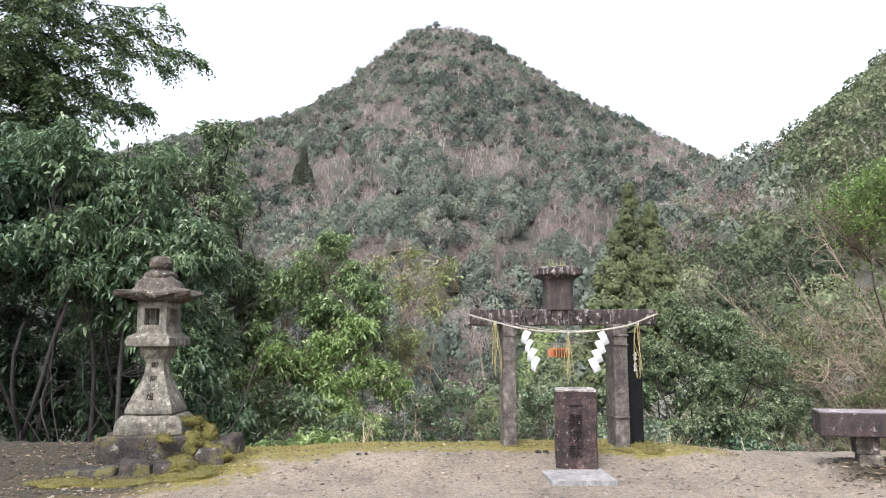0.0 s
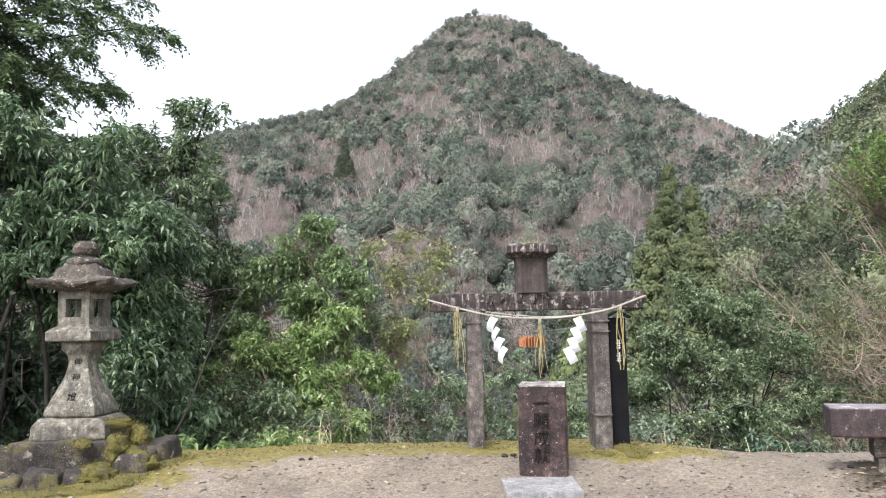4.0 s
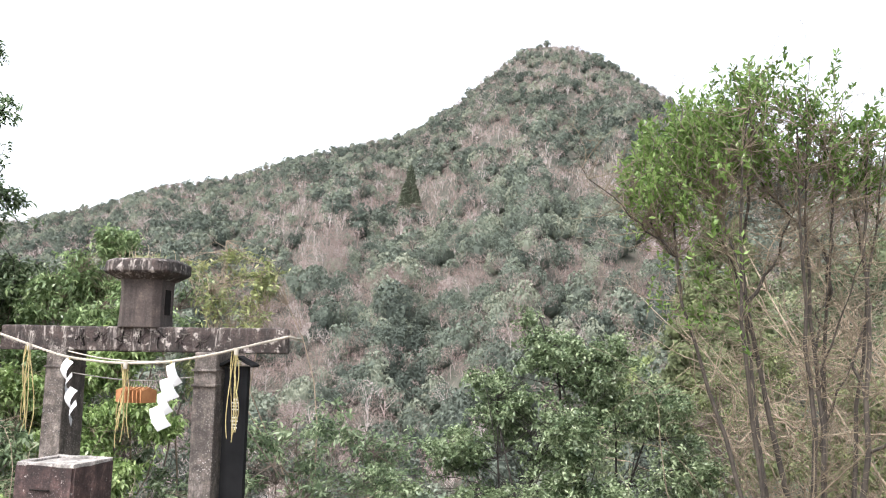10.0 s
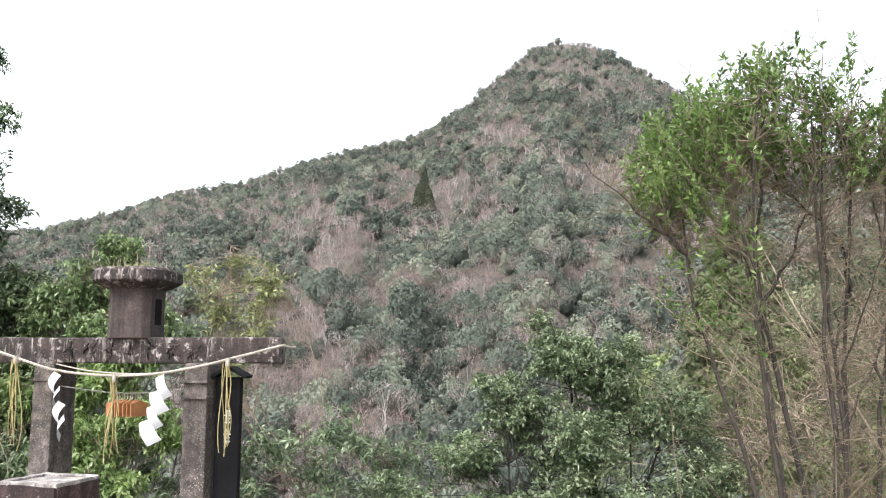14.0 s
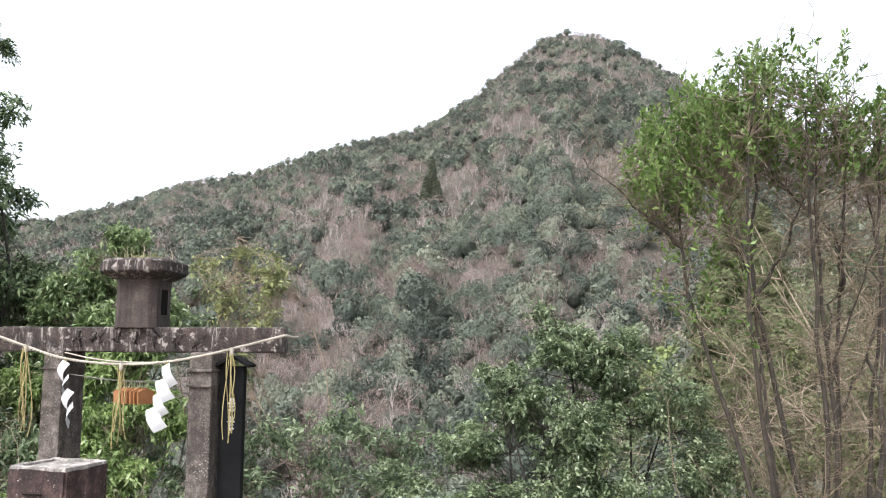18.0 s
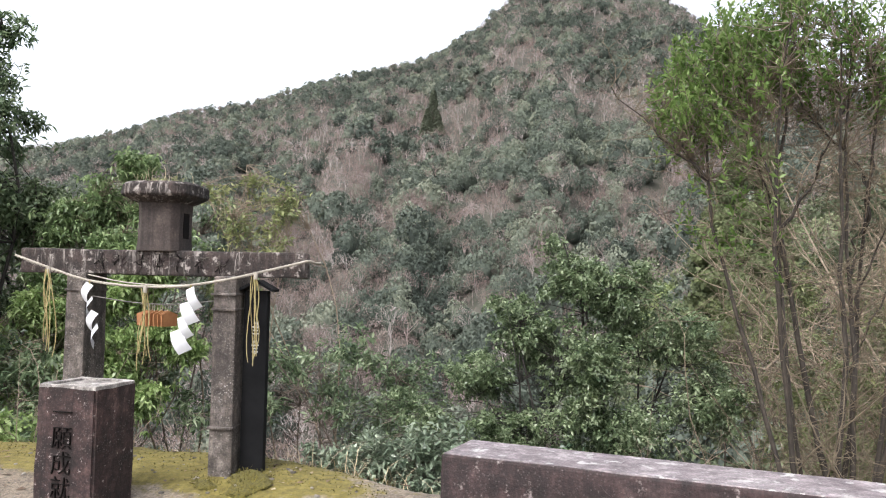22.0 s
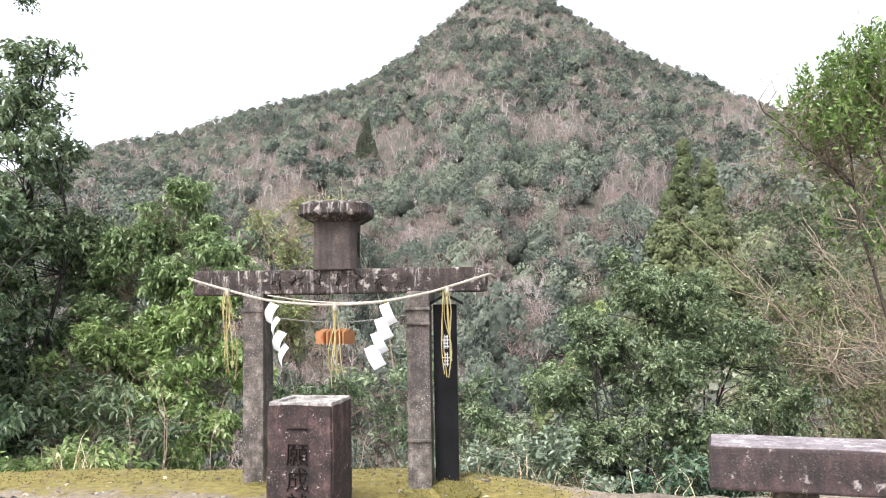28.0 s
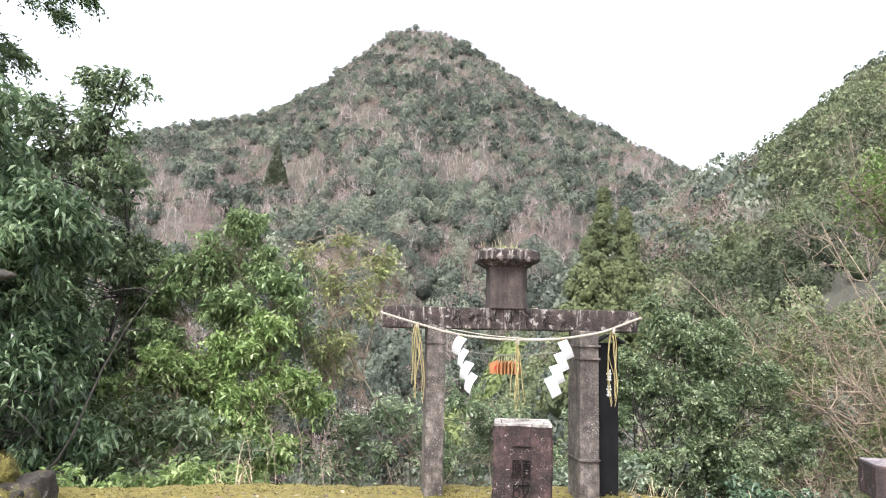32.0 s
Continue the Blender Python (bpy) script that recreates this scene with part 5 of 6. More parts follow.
def cedar(x, y, top, width, seed):
    """A full cedar: a stem under many overlapping tufts that narrow to the top."""
    z = gz(x, y)
    ob = thing("cedar_tree", Matrix.Translation((x, y, z)), "olive green cedar on the near hillside", "tree", "conifers on the slopes")
    rng = np.random.default_rng(seed)
    h = max(top - z, 5.0)
    VS, FS, TS, n = [], [], [], 0
    for k in range(150):
        q = rng.uniform(0.1, 1.0) ** 0.9
        r = width * (1 - q) ** 0.75 * rng.uniform(0.2, 0.85)
        a = rng.uniform(0, 2 * math.pi)
        sv, sf, st = crown_shape(rng, 110, 0.17, 0.25, 1, 0.6)
        size = (0.3 + 0.7 * (1 - q)) * width * 0.34
        VS.append(sv * size * [1, 1, 1.1] + [r * math.cos(a), r * math.sin(a), q * h - size * 0.6])
        FS.append(sf + n)
        TS.append(np.clip(rng.normal(0.55, 0.15) + rng.normal(0, 0.12, len(sv)), 0, 1))
        n += len(sv)
    tagged(part_mesh("crown", fast_mesh("crown", np.concatenate(VS), np.concatenate(FS), np.concatenate(TS)), M_SUGI, ob), kind="stuff")
    v, f = tubes([(np.array([[0, 0, -0.3], [0, 0, h * 0.5], [0, 0, h * 0.95]]), h * 0.018, 0.03)], 7)
    part_mesh("trunk", fast_mesh("trunk", v, f), M_BARK, ob)


for k, (az, r, top) in enumerate(((16.3, 70, 15.0), (17.8, 73, 13.6), (15.2, 69, 10.4), (18.0, 62, 8.6))):
    cedar(*polar(az, r), top, 4.4 + 0.4 * (k % 3), 40 + k)

# ---------- gate ----------
gate = thing("stone_gate", Matrix.Identity(4), "weathered dark stone gate of two posts under a carved beam", "gate")
bm = bmesh.new()
block(bm, -0.69, -0.54, -0.02, 0.28, 0.02, 1.462, (0.97, 0.97))
worn(bm, 0.012, 4, 0.004, 7, 1.0)
post_l = part("post", bm, M_POST, gate)
bm = bmesh.new()
block(bm, 0.485, 0.645, -0.26, 0.10, 0.02, 1.462, (0.97, 0.97))
worn(bm, 0.014, 4, 0.005, 7, 4.0)
post_r = part("post", bm, M_POST, gate)
for z, x0, x1, y0, y1, par in ((1.235, 0.482, 0.648, -0.278, 0.10, post_r), (1.335, 0.480, 0.650, -0.28, 0.10, post_r), (0.46, 0.480, 0.650, -0.278, 0.10, post_r), (1.335, -0.694, -0.536, -0.026, 0.28, post_l)):
    bm = bmesh.new()
    block(bm, x0, x1, y0, y1, z, z + 0.016)
    worn(bm, 0.004, 1, 0.001, 9)
    part("band", bm, M_POST, par)
bm = bmesh.new()
for v in block(bm, -1.05, 1.05, 0.0, 0.27, 1.458, 1.632):
    if v.co.y > 0.1:
        v.co.x *= 0.94
worn(bm, 0.012, 9, 0.006, 5, 8.0)
beam = part("beam", bm, M_BEAM, gate)
# cut characters on the beam, too worn to read
def stroke_marks(cx, cz, w, h, y, count, seed, mats, parent, name, fat=1.0):
    """Uneven cut strokes of one worn character: cross strokes, uprights and slanting sweeps."""
    r = np.random.default_rng(seed)
    for q in range(count):
        kind = q % 3
        ln = r.uniform(0.35, 0.8) * (h if kind == 1 else w)
        wd = r.uniform(0.006, 0.011) * fat
        bm = bmesh.new()
        n = 5
        lo, hi = [], []
        for i in range(n):
            u = -0.5 + i / (n - 1)
            half = wd / 2 * (1.0 - 0.65 * abs(u + 0.25) ** 1.2)
            c = r.normal() * wd * 0.2 + u * u * wd * r.uniform(0.5, 2.5)
            lo.append((u * ln, c - half))
            hi.append((u * ln, c + half))
        front = [bm.verts.new((a, -0.003, b)) for a, b in lo + hi[::-1]]
        rear = [bm.verts.new((a, 0.005, b)) for a, b in lo + hi[::-1]]
        for i in range(n - 1):
            bm.faces.new((front[i], front[i + 1], front[2 * n - 2 - i], front[2 * n - 1 - i]))
        for i in range(2 * n):
            bm.faces.new((front[i], rear[i], rear[(i + 1) % (2 * n)], front[(i + 1) % (2 * n)]))
        bmesh.ops.recalc_face_normals(bm, faces=bm.faces[:])
        ob = part(name, bm, mats[q % len(mats)], parent)
        turn = (r.normal() * 8 - 6, 86 + r.normal() * 8, r.choice((-1, 1)) * r.uniform(35, 60))[kind]
        ob.matrix_local = Matrix.Translation((cx + r.uniform(-0.28, 0.28) * w, y, cz + r.uniform(-0.36, 0.36) * h)) @ Matrix.Rotation(radians(turn), 4, "Y")


for k in range(7):
    stroke_marks(-0.45 + 0.148 * k, 1.54, 0.105, 0.12, -0.0035, 9, 300 + k, (M_CUT, M_INK, M_CUT, M_LETTER), beam, "carved_bar", 1.0)
# block with cut corners and its broad cap
def cut_square(bm, rings, cx, cy):
    """Stacked square rings with cut corners: (half width, cut, z)."""
    loops = []
    for h, k, z in rings:
        pts = ((h - k, -h), (h, k - h), (h, h - k), (h - k, h), (k - h, h), (-h, h - k), (-h, k - h), (k - h, -h))
        loops.append([bm.verts.new((cx + x, cy + y, z)) for x, y in pts])
    for a, b in zip(loops, loops[1:]):
        for q in range(8):
            bm.faces.new((a[q], a[(q + 1) % 8], b[(q + 1) % 8], b[q]))
    bm.faces.new(loops[0][::-1])
    bm.faces.new(loops[-1])


bm = bmesh.new()
cut_square(bm, [(0.158, 0.046, 1.626), (0.153, 0.046, 1.70), (0.152, 0.046, 1.93), (0.16, 0.05, 1.985)], -0.034, 0.118)
worn(bm, 0.008, 2, 0.004, 7, 3.0)
column = part("pillar_block", bm, M_PILLAR, gate)
# Near-black plate on the side face paints the shade of a shallow niche.
bm = bmesh.new()
block(bm, 0.117, 0.1215, 0.07, 0.165, 1.72, 1.9)
part("niche", bm, M_INK, column, "shallow niche, its shade drawn as a dark plate")
bm = bmesh.new()
cut_square(bm, [(0.165, 0.05, 1.965), (0.238, 0.07, 2.01), (0.25, 0.075, 2.022), (0.246, 0.075, 2.09), (0.222, 0.07, 2.108)], -0.034, 0.118)
worn(bm, 0.008, 3, 0.008, 9, 5.0)
part("cap", bm, M_BEAM, gate)

# ---------- stele ----------
stele = thing("offering_pillar", pose(-0.063, -0.78, 0.0, 0, 0, -9.5), "purplish brown stone pillar with cut characters and a hollow top", "pillar")
bm = bmesh.new()
block(bm, -0.205, 0.205, -0.185, 0.185, 0.0, 0.805, (0.985, 0.985))
top = max(bm.faces, key=lambda f: f.calc_center_median().z)
bmesh.ops.inset_region(bm, faces=[top], thickness=0.05)
for v in top.verts:
    v.co.z -= 0.04
bmesh.ops.bevel(bm, geom=bm.edges[:], offset=0.014, segments=3, affect="EDGES")
bmesh.ops.subdivide_edges(bm, edges=[e for e in bm.edges if e.calc_length() > 0.1], cuts=4, use_grid_fill=True)
bm.normal_update()
for v in bm.verts:
    k = 0.25 if v.normal.y < -0.8 and abs(v.co.x) < 0.13 else 1.0
    v.co += v.normal * k * (0.011 * noise.noise(v.co * 8) + 0.007 * noise.noise(v.co * 23))
part("body", bm, M_STELE, stele)


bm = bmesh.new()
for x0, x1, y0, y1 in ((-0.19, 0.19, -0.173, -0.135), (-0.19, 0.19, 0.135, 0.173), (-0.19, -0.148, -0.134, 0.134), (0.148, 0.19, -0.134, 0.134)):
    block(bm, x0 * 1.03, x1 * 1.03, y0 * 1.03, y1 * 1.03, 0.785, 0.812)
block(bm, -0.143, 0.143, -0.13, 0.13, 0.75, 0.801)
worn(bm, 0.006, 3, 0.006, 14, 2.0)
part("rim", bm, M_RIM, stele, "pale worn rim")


def letters(text, size, m, material, parent, name="letter", depth=0.003):
    """Each character is a mesh of its own."""
    cu = bpy.data.curves.new(name, "FONT")
    cu.body, cu.size, cu.extrude, cu.offset = text, size, depth, -size * 0.018
    cu.align_x, cu.align_y = "CENTER", "CENTER"
    tmp = bpy.data.objects.new("tmp", cu)
    scene.collection.objects.link(tmp)
    dg = bpy.context.evaluated_depsgraph_get()
    me = bpy.data.meshes.new_from_object(tmp.evaluated_get(dg))
    bpy.data.objects.remove(tmp)
    me.materials.clear()
    ob = part_mesh(name, me, material, parent)
    ob.matrix_local = m
    return ob


for k, ch in enumerate("一願成就"):
    z = 0.645 - 0.145 * k
    letters(ch, 0.146, pose(-0.012, -0.1925 + 0.0034 * z, z, 90.2), M_INK, stele, depth=0.005)

bm = bmesh.new()
block(bm, -0.30, 0.30, -0.335, 0.335, -0.05, 0.045)
worn(bm, 0.006, 2, 0.002, 6)
tagged(part("stone_slab", bm, M_SLAB), "pale flat stone slab before the pillar", "slab").matrix_world = pose(-0.16, -1.25, 0, 0, 0, -1)

# ---------- black board ----------
board = thing("roofed_board", Matrix.Identity(4), "tall narrow black board with a small roof beside the gate post", "board")
bm = bmesh.new()
block(bm, 0.665, 0.825, -0.16, -0.10, 0.02, 1.37)
worn(bm, 0.004, 2, 0.001, 6)
part("panel", bm, M_TABLET, board)
for sx in (-1, 1):
    bm = bmesh.new()
    block(bm, 0, 0.13, -0.20, -0.06, 0.0, 0.018)
    ob = part("roof_board", bm, M_TABLET, board)
    ob.matrix_local = Matrix.Translation((0.752, 0, 1.425)) @ (Matrix.Rotation(radians(28), 4, "Y") if sx > 0 else Matrix.Rotation(radians(180), 4, "Z") @ Matrix.Translation((0, 0.26, 0)) @ Matrix.Rotation(radians(28), 4, "Y"))

# ---------- bench ----------
bench = thing("stone_bench", pose(2.14, -1.40, 0, 0, 0, -17.2), "long purplish stone bench with a thick worn seat", "bench")
bm = bmesh.new()
block(bm, 0, 2.02, 0, 0.40, 0.39, 0.612)
worn(bm, 0.014, 8, 0.005, 5, 2.0)
seat = part("seat", bm, M_BENCH, bench)
# Separate thin top, paler than the seat for wear and painted sky light.
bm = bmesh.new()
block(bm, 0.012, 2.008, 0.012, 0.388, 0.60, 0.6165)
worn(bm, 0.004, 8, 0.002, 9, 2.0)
part("seat_top", bm, M_BENCHTOP, bench, "worn top, paled further for sky light")
for x in (0.32, 1.62):
    bm = bmesh.new()
    block(bm, x, x + 0.21, 0.09, 0.31, 0.22, 0.392)
    block(bm, x + 0.02, x + 0.23, 0.07, 0.30, -0.04, 0.222)
    worn(bm, 0.025, 2, 0.014, 8, x)
    part("leg", bm, M_ROOF, bench)

# ---------- lantern ----------
lantern = thing("stone_lantern", pose(-4.43, 0.06, 0, 0, 0, 3), "pale stone lantern with a broad roof on stepped mossy base stones", "lantern")


def square_rings(bm, rings):
    prism(bm, 4, [(r * math.sqrt(2), z) for r, z in rings], math.pi / 4)


bm = bmesh.new()
block(bm, -0.47, 0.45, -0.5, 0.45, -0.05, 0.335)
worn(bm, 0.03, 3, 0.02, 4, 1)
part("lower_step", bm, M_BASE, lantern)
bm = bmesh.new()
square_rings(bm, [(0.345, 0.33), (0.34, 0.46), (0.29, 0.525)])
worn(bm, 0.02, 3, 0.014, 6, 2)
part("upper_step", bm, M_LANTERN, lantern)
bm = bmesh.new()
square_rings(bm, [(0.225, 0.52), (0.252, 0.545), (0.25, 0.585), (0.225, 0.65), (0.175, 0.77), (0.125, 0.90), (0.098, 1.01), (0.095, 1.05), (0.108, 1.11), (0.145, 1.16), (0.152, 1.22), (0.152, 1.245)])
worn(bm, 0.012, 2, 0.003, 6, 3)
part("shaft", bm, M_LANTERN, lantern).matrix_local = pose(0, 0, 0, 0, 0, -7)
bm = bmesh.new()
square_rings(bm, [(0.238, 1.24), (0.247, 1.25), (0.247, 1.335), (0.178, 1.385), (0.178, 1.40)])
worn(bm, 0.01, 2, 0.002, 6, 4)
part("platform", bm, M_LANTERN, lantern).matrix_local = pose(0, 0, 0, 0, 0, -15)
bm = bmesh.new()
for sx in (-1, 1):
    for sy in (-1, 1):
        block(bm, min(sx * 0.168, sx * 0.085), max(sx * 0.168, sx * 0.085), min(sy * 0.168, sy * 0.085), max(sy * 0.168, sy * 0.085), 1.472, 1.648)
block(bm, -0.168, 0.168, -0.168, 0.168, 1.395, 1.4715)
block(bm, -0.168, 0.168, -0.168, 0.168, 1.6485, 1.73)
worn(bm, 0.004, 0, 0.002, 6, 5)
part("fire_box", bm, M_LANTERN, lantern).matrix_local = pose(0, 0, 0, 0, 0, -15)
bm = bmesh.new()
loops = []
for s, z, lift in ((0.19, 1.715, 0), (0.335, 1.765, 0.03), (0.352, 1.785, 0.04), (0.347, 1.803, 0.045), (0.265, 1.84, 0.012), (0.24, 1.87, 0.004), (0.215, 1.93, 0), (0.165, 1.975, 0), (0.14, 1.985, 0)):
    ring = []
    for k in range(24):
        side, u = divmod(k, 6)
        u = -1 + u / 3
        x, y = {0: (u, -1), 1: (1, u), 2: (-u, 1), 3: (-1, -u)}[side]
        tip = 1 + (0.13 * abs(u) ** 4 if lift > 0.02 else -0.06 * abs(u) ** 3)
        ring.append(bm.verts.new((x * s * tip, y * s * tip, z + lift * abs(u) ** 2)))
    loops.append(ring)
for a, b in zip(loops, loops[1:]):
    for k in range(24):
        bm.faces.new((a[k], a[(k + 1) % 24], b[(k + 1) % 24], b[k]))
bm.faces.new(loops[0][::-1])
bm.faces.new(loops[-1])
worn(bm, 0.004, 1, 0.03, 17, 6, 1)
part("roof", bm, M_ROOF, lantern, smooth=True)
bm = bmesh.new()
prism(bm, 12, [(0.17, 1.97), (0.18, 2.0), (0.17, 2.035), (0.10, 2.06), (0.09, 2.075), (0.118, 2.10), (0.13, 2.145), (0.12, 2.185), (0.075, 2.215)])
worn(bm, 0.004, 1, 0.022, 14, 7)
part("finial", bm, M_ROOF, lantern, smooth=True)

for ch, z, half, tilt, size in (("御", 1.045, 0.096, 91, 0.072), ("神", 0.895, 0.127, 69, 0.085), ("燈", 0.715, 0.198, 67, 0.09)):
    letters(ch, size, pose(0, 0, 0, 0, 0, -7) @ pose(0, -half - 0.003, z, tilt), M_INK, lantern, depth=0.006)


def rock(name, x, y, z, sx, sy, sz, material, seed, parent=None, label="", category="stone", group=""):
    """A rounded uneven stone or cushion."""
    bm = bmesh.new()
    bmesh.ops.create_icosphere(bm, subdivisions=3, radius=1)
    for v in bm.verts:
        n = 1 + 0.3 * noise.noise(v.co * 1.3 + Vector((seed, 0, 0))) + 0.12 * noise.noise(v.co * 4 + Vector((0, seed, 0)))
        v.co = Vector((v.co.x * sx * n, v.co.y * sy * n, v.co.z * sz * n))
    ob = part(name, bm, material, parent, label, True)
    ob.matrix_local = pose(x, y, z, 0, 0, seed * 37)
    return ob if parent else tagged(ob, label, category, group)


for k, (x, y, w, d, h, a) in enumerate(((-5.02, -0.74, 0.36, 0.3, 0.15, 4), (-4.70, -0.80, 0.42, 0.3, 0.17, -6), (-4.36, -0.84, 0.36, 0.3, 0.2, 12), (-4.02, -0.76, 0.4, 0.34, 0.2, 30), (-3.74, -0.40, 0.36, 0.42, 0.24, 8), (-3.70, 0.05, 0.36, 0.44, 0.28, -5))):
    bm = bmesh.new()
    block(bm, -w / 2, w / 2, -d / 2, d / 2, -0.12, h - 0.1, (0.8, 0.75))
    worn(bm, 0.022, 3, 0.05, 5, k * 2.7, 2)
    ob = tagged(part("edging_stone", bm, M_BASE, None, "", True), "rough stone half sunk in moss round the lantern base", "stone", "stones round the lantern")
    ob.matrix_world = pose(x, y, gz(x, y), 3 * (k % 2), 5 * (-1) ** k, a)


def moss_mound(x, y, z, sx, sy, sz, seed, label, blades=900):
    """A soft swelling of moss: an uneven cushion under a pile of short shoots."""
    rng = np.random.default_rng(int(seed * 10))
    ob = thing("moss_mound", pose(x, y, z, 0, 0, seed * 31), label, "moss", "moss mounds")
    bm = bmesh.new()
    bmesh.ops.create_icosphere(bm, subdivisions=4, radius=1)
    for v in bm.verts:
        c = v.co.copy()
        n = 1 + 0.28 * noise.noise(c * 1.6 + Vector((seed, 0, 0))) + 0.16 * noise.noise(c * 4.5 + Vector((0, seed, 0))) + 0.05 * noise.noise(c * 13)
        v.co = Vector((c.x * sx * n, c.y * sy * n, c.z * sz * n))
    bm.normal_update()
    P = np.array([v.co[:] for v in bm.verts])
    N = np.array([v.normal[:] for v in bm.verts])
    part("cushion", bm, M_MOSS, ob, smooth=True)
    pick = rng.choice(np.nonzero(N[:, 2] > -0.25)[0], blades)
    a = P[pick] + rng.normal(size=(blades, 3)) * 0.012
    h = rng.uniform(0.006, 0.02, (blades, 1))
    way = N[pick] + rng.normal(size=(blades, 3)) * 0.55
    w = np.cross(way, rng.normal(size=(blades, 3)))
    w *= 0.0035 / (np.linalg.norm(w, axis=1)[:, None] + 1e-9)
    V = np.stack([a - w, a + w, a + way * h], 1).reshape(-1, 3)
    tone = np.repeat(np.clip(rng.normal(0.5, 0.22, blades), 0, 1), 3)
    tagged(part_mesh("shoot", fast_mesh("shoot", V, np.arange(blades * 3).reshape(-1, 3), tone), M_LEAF_MOSS, ob), kind="stuff")


for x, y, z, sx, sy, sz, q in ((-3.96, -0.28, 0.24, 0.10, 0.32, 0.13, 6.3), (-3.94, 0.16, 0.27, 0.10, 0.3, 0.14, 6.9), (-3.82, -0.3, 0.12, 0.16, 0.34, 0.13, 7.7), (-3.98, -0.68, 0.07, 0.26, 0.16, 0.11, 8.9), (-4.18, -0.5, 0.325, 0.26, 0.07, 0.03, 9.4), (-4.07, -0.1, 0.45, 0.05, 0.2, 0.06, 9.9), (-3.62, -0.1, 0.05, 0.26, 0.42, 0.07, 10.3), (-3.72, -0.62, 0.03, 0.3, 0.24, 0.05, 10.8), (-4.9, -1.12, 0.0, 0.36, 0.2, 0.04, 11.2), (-4.35, -1.16, 0.0, 0.36, 0.2, 0.035, 11.7), (-3.82, -0.98, 0.02, 0.36, 0.22, 0.05, 12.1)):
    moss_mound(x, y, z, sx, sy, sz, q, "thick golden green moss spilling over the lantern base", int(9000 * (sx * sy + sx * sz + sy * sz)) + 400)
for x, y, z, sx, sy, sz, q in ((0.80, -0.27, 0.1, 0.32, 0.16, 0.085, 3.3), (0.52, -0.36, 0.1, 0.2, 0.1, 0.05, 4.2), (-0.52, -0.06, 0.09, 0.26, 0.14, 0.065, 5.1), (-0.32, -0.02, 0.1, 0.18, 0.14, 0.04, 5.7)):
    moss_mound(x, y, z, sx, sy, sz, q, "soft golden green moss mound at the foot of the gate", int(9000 * (sx * sy + sx * sz + sy * sz)) + 300)

# ---------- rope, papers, straw and plaques on the gate ----------
ROPE = [(-1.07, -0.03, 1.578), (-0.79, -0.08, 1.497), (-0.49, -0.14, 1.42), (-0.22, -0.19, 1.388), (0.0, -0.22, 1.379), (0.25, -0.26, 1.388), (0.47, -0.30, 1.417), (0.66, -0.29, 1.455), (0.80, -0.20, 1.497), (1.0, -0.05, 1.56), (1.06, -0.02, 1.575), (1.09, 0.06, 1.562), (1.10, 0.14, 1.565)]
rp = np.array(ROPE)
par = np.linspace(0, 1, len(rp))
fine = np.linspace(0, 1, 160)


def smooth_path(pts, n):
    """A smooth line through the points."""
    pts = np.asarray(pts, float)
    P = np.concatenate([[2 * pts[0] - pts[1]], pts, [2 * pts[-1] - pts[-2]]])
    out = []
    for q in np.linspace(0, len(pts) - 1.0001, n):
        k = int(q)
        u = q - k
        a, b, c, d = P[k:k + 4]
        out.append(0.5 * (2 * b + (c - a) * u + (2 * a - 5 * b + 4 * c - d) * u * u + (3 * b - a - 3 * c + d) * u ** 3))
    return np.array(out)


line = smooth_path(ROPE, 420)
rope = thing("straw_rope", Matrix.Identity(4), "pale twisted rope slung across the beam of the gate", "rope")
turns = np.linspace(0, 2 * math.pi * 62, len(line))[:, None]
up = np.array([0, 0.25, 0.97])
sideways = np.array([0, 0.97, -0.25])
for k in range(2):
    a = turns + math.pi * k
    v, f = tubes([(line + 0.0046 * (np.cos(a) * up + np.sin(a) * sideways), 0.0062, 0.0062)], 6)
    part_mesh("strand", fast_mesh("strand", v, f), M_ROPE, rope, smooth=True)
v, f = tubes([(smooth_path([(-0.50, -0.06, 1.452), (-0.2, -0.16, 1.408), (0.1, -0.215, 1.392), (0.42, -0.28, 1.402)], 30), 0.005, 0.005)], 6)
part_mesh("cord", fast_mesh("cord", v, f), M_ROPE, rope, smooth=True)

wire = thing("hanging_wire", Matrix.Identity(4), "thin dull wire stretched between the two gate posts", "wire")
v, f = tubes([(smooth_path([(-0.53, 0.06, 1.30), (-0.2, 0.04, 1.262), (0.1, 0.03, 1.258), (0.486, 0.0, 1.30)], 30), 0.004, 0.004)], 6)
part_mesh("wire", fast_mesh("wire", v, f), M_WIRE, wire, smooth=True)


